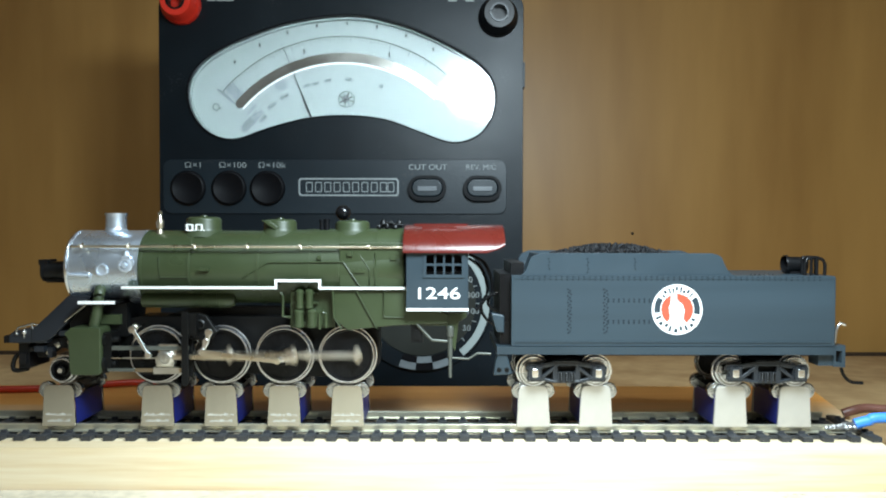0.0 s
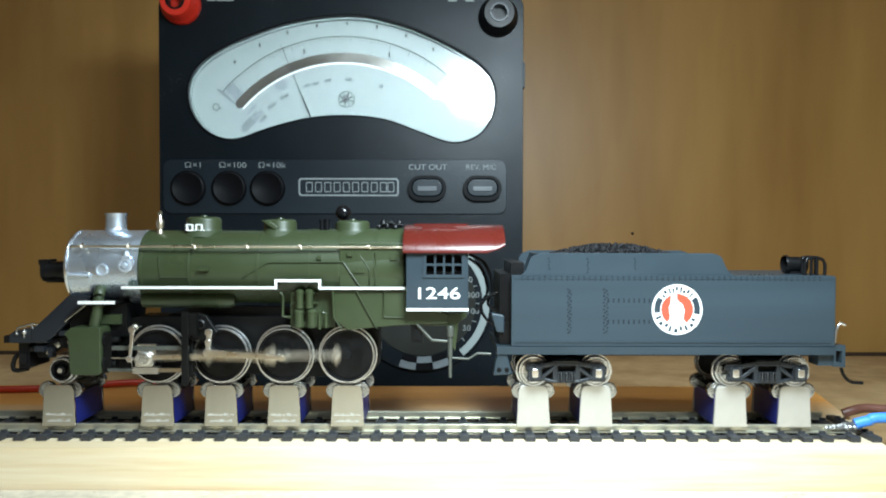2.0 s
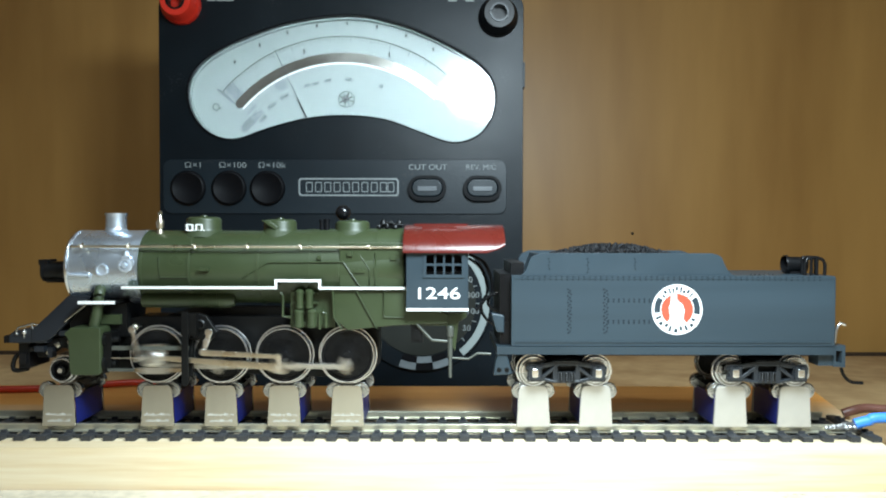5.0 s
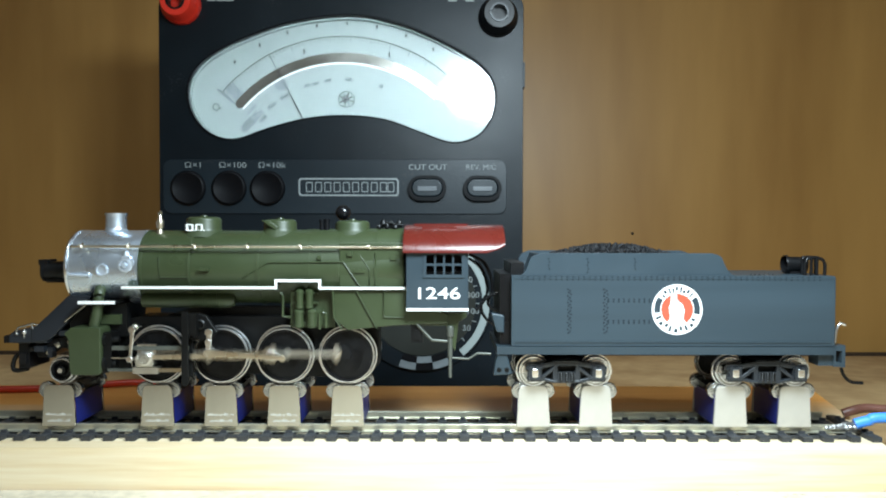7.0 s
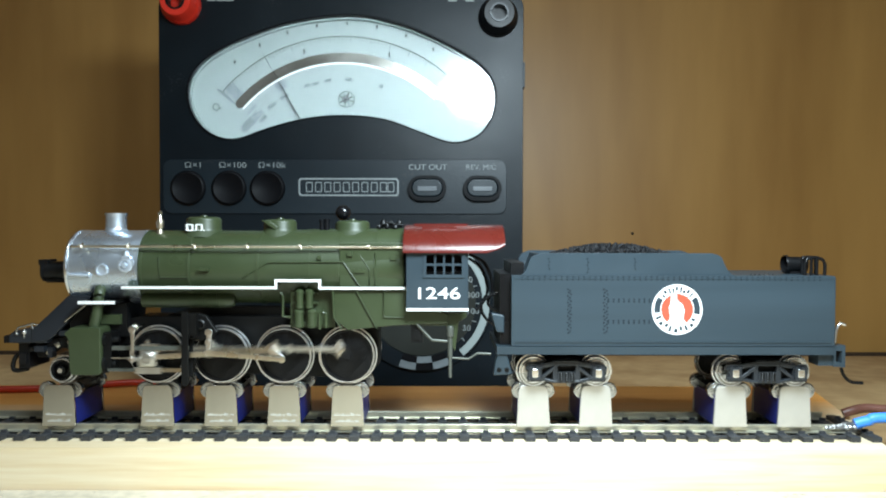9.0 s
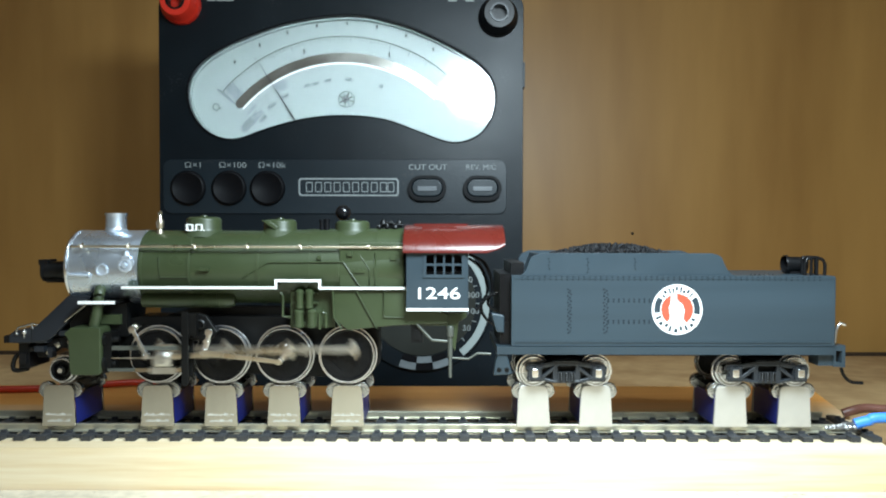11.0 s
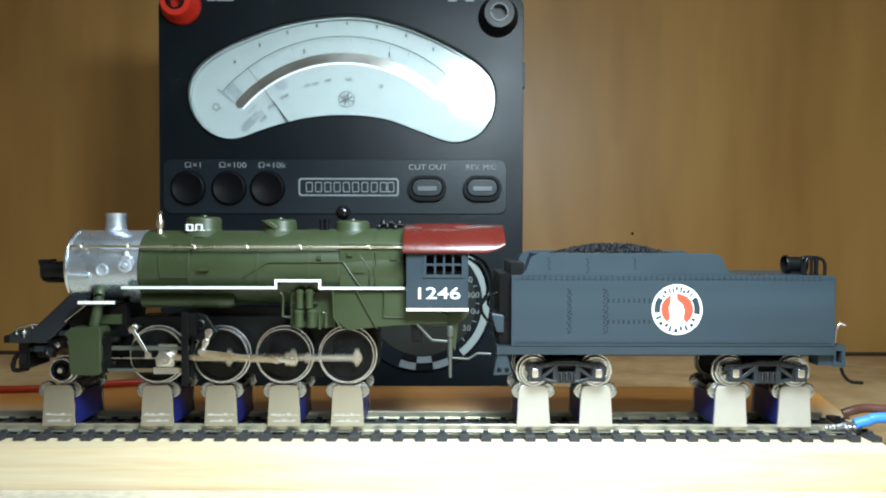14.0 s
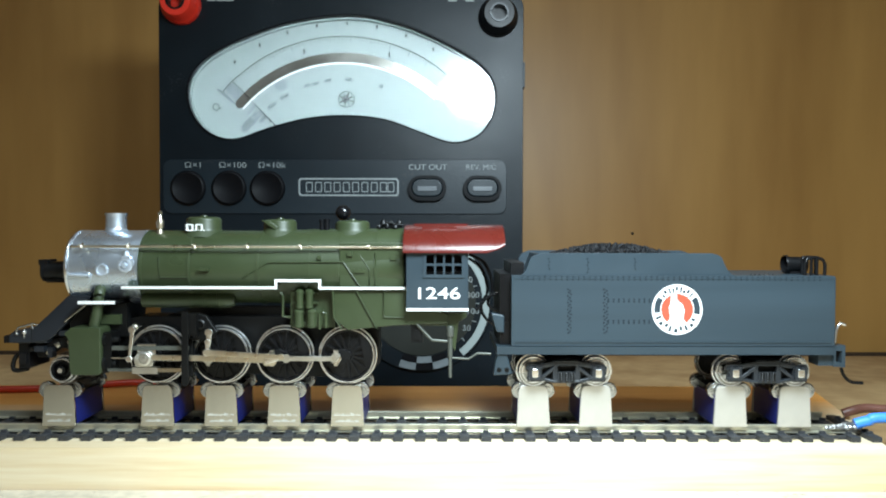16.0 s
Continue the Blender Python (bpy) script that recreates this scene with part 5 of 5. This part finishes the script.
def tender():
    td = holder("model_tender", (70, MID, 29.7), "slate grey model coal tender with round herald behind the locomotive", "model tender")
    s0 = MID - 17.5
    x0, x1 = 21.43, 122.24
    zb, zt, zu = 44.17, 66.12, 73.32
    b = B()
    box(b, x0, x1, s0, 2 * MID - s0, zb, zt, 0.5)
    body = part("tank", b, TANK, td, "slate grey riveted tank")
    for sgn in (1, -1):
        b = B()
        ya = s0 + 0.6 if sgn > 0 else 2 * MID - s0 - 1.8
        line = [(p.x, p.y) for p in spline([(24.06, zt), (25.29, 66.83), (26.35, 68.76), (27.57, 71.74), (30.56, 73.15)], 4)]
        line += [(p.x, p.y) for p in spline([(83.95, 73.15), (86.59, 72.27), (87.82, 70.16), (89.22, 67.53), (91.16, zt)], 4)]
        prism(b, line, ya, ya + 1.2, 0.2)
        part("coal_board", b, SLATE, td, "raised side board with curved ends")
    b = B()
    prism(b, [(28.28, zt - 0.5), (30.56, 72.45), (31.97, 72.45), (31.97, zt - 0.5)], s0 + 1.8, 2 * MID - s0 - 1.8)
    part("coal_board", b, SLATE, td)
    b = B()
    prism(b, [(81.85, zt - 0.5), (81.85, 72.45), (83.95, 72.45), (89.22, zt - 0.5)], s0 + 1.8, 2 * MID - s0 - 1.8)
    part("coal_board", b, SLATE, td)
    # floor frame
    b = B()
    box(b, 16.86, 121.89, s0 - 0.5, 2 * MID - s0 + 0.5, 41.53, 43.99, 0.3)
    part("underframe", b, SLATE, td)
    for z in (45.40,):
        b = B()
        box(b, x0 + 1, x1 - 1, s0 - 0.25, s0 + 0.2, z - 0.2, z + 0.2)
        part("moulding", b, SLATE, body)
    b = B()
    box(b, x0 + 0.6, x1 - 0.6, s0 - 0.15, s0 + 0.2, 65.07, 65.42)
    part("moulding", b, SLATE, body)
    # rivets
    first = None
    spots = [(24.76 + 1.75 * k, 65.77) for k in range(54)] + [(24.76 + 1.75 * k, 64.98) for k in range(54)]
    for px_, z0_, n in ((38.99, 61.91, 14), (39.69, 61.38, 13), (50.23, 61.91, 14), (51.11, 61.38, 13), (45.14, 71.39, 5), (59.89, 71.39, 4), (33.02, 71.39, 4)):
        spots += [(px_ + 0.25 * (k % 2), z0_ - 1.05 * k) for k in range(n)]
    for z0_ in (58.75, 58.04, 52.07, 51.37):
        spots += [(51.64 + 1.6 * k, z0_) for k in range(9)] 
    for x, z in spots:
        if first is None:
            b = B()
            turned(b, (x, s0 + 0.1, z), (0, -1, 0), ((0.31, 0), (0.28, 0.16), (0.16, 0.25), (0, 0.27)), 8, False)
            first = part("rivet", b, RIVET, body, at=(x, s0, z))
            base = (x, s0, z)
            continue
        ob = first.copy()
        scene.collection.objects.link(ob)
        up = z > zt
        ob.location = first.location + Vector(((x - base[0]) * MM, 0.0006 if up else 0, (z - base[2]) * MM))
    # herald: plain rings and bars
    hx, hz, yy = 73.06, 55.59, s0
    def flat(name, mt, r0, r1, a0, a1, lift, steps=36):
        b = B()
        ring_plate(b, hx, hz, r0, r1, a0, a1, yy - lift, yy + 0.05, steps)
        part(name, b, mt, herald)
    b = B()
    prism(b, disc(hx, hz, 7.9, 48), yy - 0.10, yy + 0.05)
    herald = part("herald", b, WHITE, body, "round white and orange-red herald")
    flat("dark_band", SLATE, 5.3, 7.15, -13, 34, 0.16, 10)
    flat("dark_band", SLATE, 5.3, 7.15, 146, 189, 0.16, 10)
    for k, (r0, r1, wide) in enumerate(((5.3, 7.2, 5), (6.0, 7.2, 7), (5.3, 6.5, 7), (5.3, 7.2, 5), (5.9, 7.2, 7), (5.3, 6.7, 6), (5.3, 7.2, 5), (6.1, 7.2, 7), (5.3, 6.5, 6))):
        flat("bar", SLATE, r0, r1, 44 + 11.0 * k, 44 + 11.0 * k + wide, 0.16, 2)
        flat("bar", SLATE, r0, r1, 200 + 15.5 * k, 200 + 15.5 * k + wide * 1.3, 0.16, 2)
    flat("orange_field", ORANGE, 1.6, 5.0, -55, 92, 0.16, 24)
    flat("orange_field", ORANGE, 1.6, 5.0, 112, 232, 0.16, 24)
    b = B()
    prism(b, [(hx - 2.6, hz - 4.9), (hx + 2.6, hz - 4.9), (hx + 1.9, hz - 2.6), (hx + 2.3, hz - 0.2), (hx + 1.6, hz + 1.6), (hx + 0.2, hz + 2.7), (hx - 0.6, hz + 3.6), (hx - 0.8, hz + 4.9), (hx - 1.9, hz + 4.9), (hx - 2.1, hz + 2.2), (hx - 2.6, hz + 0.6), (hx - 2.2, hz - 2.0)], yy - 0.22, yy)
    part("plain_shape", b, WHITE, herald)
    # coal
    b = B()
    rng = random.Random(5)
    xa, xb = 36.92, 74.59
    for i in range(900):
        u = rng.random()
        x = xa + (xb - xa) * u
        y = MID + rng.uniform(-13, 13)
        top = 72.44 + (76.02 - 72.44) * math.sin(math.pi * u) ** 0.7 * (1 - ((y - MID) / 15) ** 2)
        r = rng.uniform(0.28, 0.68)
        m = Matrix.Translation((x, y, top - 0.4 + rng.uniform(-0.3, 0.25))) @ Euler((rng.random() * 6, rng.random() * 6, 0)).to_matrix().to_4x4() @ Matrix.Diagonal((r * rng.uniform(0.7, 1.3), r, r * rng.uniform(0.7, 1.2), 1))
        bmesh.ops.create_icosphere(b, subdivisions=1, radius=1.0, matrix=m)
    steps = 16
    grid = [[b.verts.new((xa + (xb - xa) * i / steps, MID - 14 + 28 * j / 8,
                          72.44 - 1.0 + (76.02 - 72.44) * math.sin(math.pi * i / steps) ** 0.7 * (1 - ((j - 4) / 4.4) ** 2))) for j in range(9)] for i in range(steps + 1)]
    for i in range(steps):
        for j in range(8):
            b.faces.new((grid[i][j], grid[i + 1][j], grid[i + 1][j + 1], grid[i][j + 1]))
    coal = part("coal_load", b, COAL, td, "heap of small black coal")
    tagged(coal, kind="stuff")
    # lamp, hatch handles, ladder loops on the rear deck
    b = B()
    turned(b, (112.08, MID - 4, 69.24), (1, 0, 0), ((2.9, 0), (3.0, 0.3), (3.0, 1.0), (2.5, 1.2), (2.5, 6.0), (2.8, 6.2), (2.8, 6.9), (2.2, 7.1), (0, 7.1)), 24, False)
    box(b, 113.39, 118.48, MID - 5.5, MID - 2.5, zt - 0.4, 66.98, 0.2)
    part("rear_lamp", b, BLACK, td, "round black rear lamp")
    for k, y in enumerate((MID - 13.5, MID - 9.5)):
        b = B()
        tube(b, spline([(114.69 + k, y, zt), (114.69 + k, y, 69.99), (115.92, y, 71.57), (119.08, y, 71.57), (120.84 - k, y, 69.99), (120.84 - k, y, zt)], 4), 0.55)
        part("grab_loop", b, BLACK, td)
    for x in (116.62, 118.38):
        b = B()
        rod(b, (x, MID - 13.5, zt), (x, MID - 13.5, 71.57), 0.5)
        part("grab_bar", b, BLACK, td)
    for k in range(6):
        b = B()
        ball(b, (97.65 + 1.4 * k, MID - 13, zt), 0.45, 8)
        part("hatch_bolt", b, BLACK, td)
    # front end steps and hoses
    b = B()
    box(b, 17.91, 21.43, s0 + 3, 2 * MID - s0 - 3, 44.17, 66.47, 0.5)
    box(b, 21.43, 25.64, s0 + 3.5, 2 * MID - s0 - 3.5, zt - 0.3, 69.99, 0.4)
    part("front_bulkhead", b, BLACK, td)
    b = B()
    prism(b, [(17.21, 41.53), (20.02, 41.53), (21.78, 35.21), (15.81, 34.86), (16.51, 39.43)], s0, s0 + 3, 0.3)
    step = part("foot_step", b, SLATE, td)
    for x in (17.6, 20.0):
        b = B()
        prism(b, disc(x, 36.62, 0.75, 12), s0 - 0.15, s0 + 0.2)
        part("bolt_hole", b, GRIME, step)
    b = B()
    prism(b, [(15.10, 54.18), (19.32, 53.48), (19.32, 47.86), (16.86, 48.21)], s0 + 2, s0 + 6, 0.4)
    part("front_step", b, SLATE, td)
    for pts in ([(8.43, MID - 6, 72.45), (13.70, MID - 6, 69.28), (16.16, MID - 6, 62.26), (14.75, MID - 6, 56.11), (18.97, MID - 6, 53.48)],
                [(8.43, MID - 3, 71.04), (12.65, MID - 3, 67.53), (14.75, MID - 3, 60.50), (12.65, MID - 3, 55.23), (14.40, MID - 3, 50.84), (18.97, MID - 3, 48.21)],
                [(10.71, MID - 8, 54.18), (14.75, MID - 8, 58.75), (18.97, MID - 8, 60.15)]):
        b = B()
        tube(b, spline(pts, 6), 0.5, 8)
        part("connecting_wire", b, BLACK, td, "thin black wire to the locomotive")
    # rear end
    b = B()
    box(b, x1 - 0.5, 122.95, s0 + 1, 2 * MID - s0 - 1, zb, 65.60, 0.3)
    part("rear_plate", b, SLATE, td)
    b = B()
    tube(b, spline([(122.95, s0 + 1, 45.05), (123.30, s0 + 1, 49.09), (124.53, s0 + 1, 51.19), (126.11, s0 + 1, 50.84)], 5), 0.45)
    part("hand_rail", b, NICKEL, td)
    b = B()
    holed(b, [(122.59, 37.67), (126.28, 37.32), (126.28, 44.34), (122.59, 44.34)], [(123.30, 39.43), (125.23, 38.72), (125.23, 42.59), (123.30, 42.59)], s0 + 1, s0 + 5)
    box(b, 118.03, 123.30, s0 + 1.5, s0 + 8, 37.85, 42.24, 0.3)
    part("rear_coupler", b, SLATE, td)
    b = B()
    tube(b, spline([(130.35, MID - 6, 35.33), (131.48, MID - 6, 32.69), (133.74, MID - 6, 30.81), (137.51, MID - 6, 30.43)], 5), 0.55)
    part("coupler_hook", b, GRIME, td)
    tender_truck(td, TENDER_X[0], TENDER_X[1])
    tender_truck(td, TENDER_X[2], TENDER_X[3])
    return td


tender()


def panel_nail():
    b = B()
    turned(b, (122.5, 252.6, 78.2), (0, -1, 0), ((0.9, 0), (0.9, 0.3), (0.5, 0.6), (0, 0.65)), 12, False)
    return thing("panel_nail", b, GRIME, "small dark nail head in the veneer panel", "nail")


panel_nail()


# ---- wires ----
def wire(name, points, r, material, label):
    b = B()
    tube(b, spline(points, 8), r, 12)
    return thing(name, b, material, label, "wire")


wire("red_wire", [(-330, 64, 14.9), (-230, 65, 14.9), (-175, 66, 14.9), (-158, 70, 14.9), (-143, 76, 14.9), (-131, 80, 15.0), (-122, 87, 12.5), (-117, 98, 4), (-112, 108, 1.7)], 1.45, RED_WIRE, "red insulated wire lying on the plank behind the track")
wire("blue_wire", [(133.4, 0.0, 17.7), (137.5, -0.7, 19.0), (144, -2, 20.3), (190, -8, 21), (240, -40, 4), (320, -70, 3.4)], 1.7, BLUE_WIRE, "blue insulated wire soldered to the rail end")
wire("brown_wire", [(142, 24, 15.4), (145, 23.5, 16.6), (150, 24, 17.4), (158, 23, 17.2), (172, 23, 18.0), (200, 28, 13), (240, 34, 3), (320, 40, 2.1)], 1.65, BROWN_WIRE, "brown insulated wire joined to the far rail")


def solder_joint():
    b = B()
    rng = random.Random(3)
    for i in range(8):
        t = i / 7
        ball(b, (124.0 + 9 * t, -0.4 + rng.uniform(-0.4, 0.4), 16.5 + rng.uniform(-0.5, 0.6)), rng.uniform(0.5, 1.0), 8)
    for k in range(9):
        dy, dz = rng.uniform(-0.9, 0.7), rng.uniform(-0.5, 0.9)
        tube(b, spline([(124.5 + 0.9 * k * rng.random(), -0.6 + dy, 16.6 + dz * 0.5), (129.5, -0.5 + dy, 17.2 + dz), (132.0, -0.3 + dy * 0.6, 17.3 + dz), (134.2, 0.0, 17.8 + dz * 0.3)], 4), rng.uniform(0.16, 0.3), 6)
    return thing("solder_joint", b, SOLDER, "shiny blob of solder with bare wire strands on the rail", "solder joint")


solder_joint()


# ---- what moves ----
PHASES = ((0.0, 6), (0.5, 130), (0.7, 237), (1.0, 35), (1.3, 90), (1.5, 229), (2.0, 172), (2.2, 1), (2.5, 270), (2.75, 75), (3.0, 97), (3.5, 39), (3.75, 170),
          (4.0, 43), (4.2, 232), (6.35, 198), (6.5, 60), (7.0, 162), (7.25, 0), (7.5, 324), (7.8, 62), (8.0, 197), (8.5, 293), (8.65, 47), (9.0, 135), (9.2, 237),
          (11.3, 297), (11.5, 259), (11.7, 310), (12.0, 241), (12.3, 308), (12.5, 201), (13.0, 260), (13.3, 140), (13.5, 288), (14.0, 351), (14.25, 211), (14.5, 324), (15.0, 92), (15.3, 112), (15.5, 160), (15.75, 165), (16.0, 191))
NEEDLE = ((0, 22), (3, 22.6), (4, 23.8), (6.5, 27), (7.5, 28.1), (8.5, 28.5), (9, 29.4), (11.5, 33.2), (12.5, 35.1), (13.5, 36.5), (14, 36.6), (15, 39.7), (16, 43.9))


def motions():
    # the wheels turn on and on the same way; whole turns fill the times between
    turns, last = [(0.0, 6.0)], 6.0
    for (t0, _), (t1, p) in zip(PHASES, PHASES[1:]):
        step = (p - last) % 360
        if t1 - t0 > 1.5:
            step += 360 * max(0, round(((t1 - t0) * 560 - step) / 360))
        last += step
        turns.append((t1, last))
    # a smooth line through the half seconds, which never runs back
    keys = [(t, a) for t, a in turns if abs(t * 2 - round(t * 2)) < 0.01]
    rate = [(b[1] - a[1]) / (b[0] - a[0]) for a, b in zip(keys, keys[1:])]
    pace = [float(np.interp(t, (0, 4, 9, 12, 14, 16), (430, 430, 330, 230, 150, 60))) for t, _ in keys]
    slope = [min(v, 3 * rate[max(i - 1, 0)], 3 * rate[min(i, len(rate) - 1)]) for i, v in enumerate(pace)]

    def angle(t):
        k = next(i for i in range(len(rate)) if t <= keys[i + 1][0] + 1e-6)
        (t0, a0), (t1, a1) = keys[k], keys[k + 1]
        h, u = t1 - t0, (t - t0) / (t1 - t0)
        return (a0 * (2 * u ** 3 - 3 * u * u + 1) + a1 * (3 * u * u - 2 * u ** 3)
                + h * slope[k] * (u ** 3 - 2 * u * u + u) + h * slope[k + 1] * (u ** 3 - u * u))

    g = GEAR
    base = ORIGIN[g["loco"].name]

    def at(x, y, z, ry=0.0):
        return pose((x - base.x) * MM, (y - base.y) * MM, (z - base.z) * MM, 0, ry, 0)

    n = 16 * FPS
    rows = {k: [] for k in ("side", "main", "cross", "lever", "link", "ecc")}
    wheel_rows = [[] for _ in g["wheels"]]
    for i in range(n + 1):
        t = i / FPS
        p = angle(t)
        a = radians(p)
        cx, cz = CRANK * math.cos(a), CRANK * math.sin(a)
        for k, x in enumerate(WHEEL_X):
            wheel_rows[k].append((t, at(x, -0.2, AXLE_Z, -p), at(x, 2 * MID + 0.2, AXLE_Z, -p)))
        rows["side"].append((t, at(g["mx"] + cx, -3.2, AXLE_Z + cz)))
        lean = math.asin(cz / g["L"])
        rows["main"].append((t, at(g["mx"] + cx, -5.2, AXLE_Z + cz, -math.degrees(lean))))
        hx = g["mx"] + cx - g["L"] * math.cos(lean)
        rows["cross"].append((t, at(hx, -4.6, AXLE_Z)))
        lx, lz = g["lever_pin"]
        swing = math.degrees(math.atan2(hx - 4.0 - lx, 9.4))
        rows["lever"].append((t, at(lx, -7, lz, -swing)))
        ea = a + radians(215)
        ex, ez = g["mx"] + 0.95 * math.cos(ea), AXLE_Z + 0.95 * math.sin(ea)
        kx, kz = g["link_pin"]
        off = 0.95 * math.cos(ea)
        rows["link"].append((t, at(kx, -7.6, kz, -math.degrees(math.atan2(off, 6.2)))))
        jx, jz = kx - 1.4 + off, kz - 6.2
        rows["ecc"].append((t, at(ex, -8.5, ez, -math.degrees(math.atan2(jz - ez, jx - ex) - math.pi))))
    for (near, far), r in zip(g["wheels"], wheel_rows):
        walk(near, [(t, m) for t, m, _ in r])
        walk(far, [(t, m) for t, _, m in r])
    for k, r in rows.items():
        walk(g[k], r)
    # the needle sinks as the current falls
    mb = ORIGIN[meter.name]
    px, pz, yf = DIAL_PIVOT
    tn, lean = [a for a, _ in NEEDLE], [b for _, b in NEEDLE]
    walk(needle, [(t, pose((px - mb.x) * MM, (yf - 1 - mb.y) * MM, (pz - mb.z) * MM, 0, -float(np.interp(t, tn, lean)), 0)) for t in [0.25 * i for i in range(65)]])


motions()
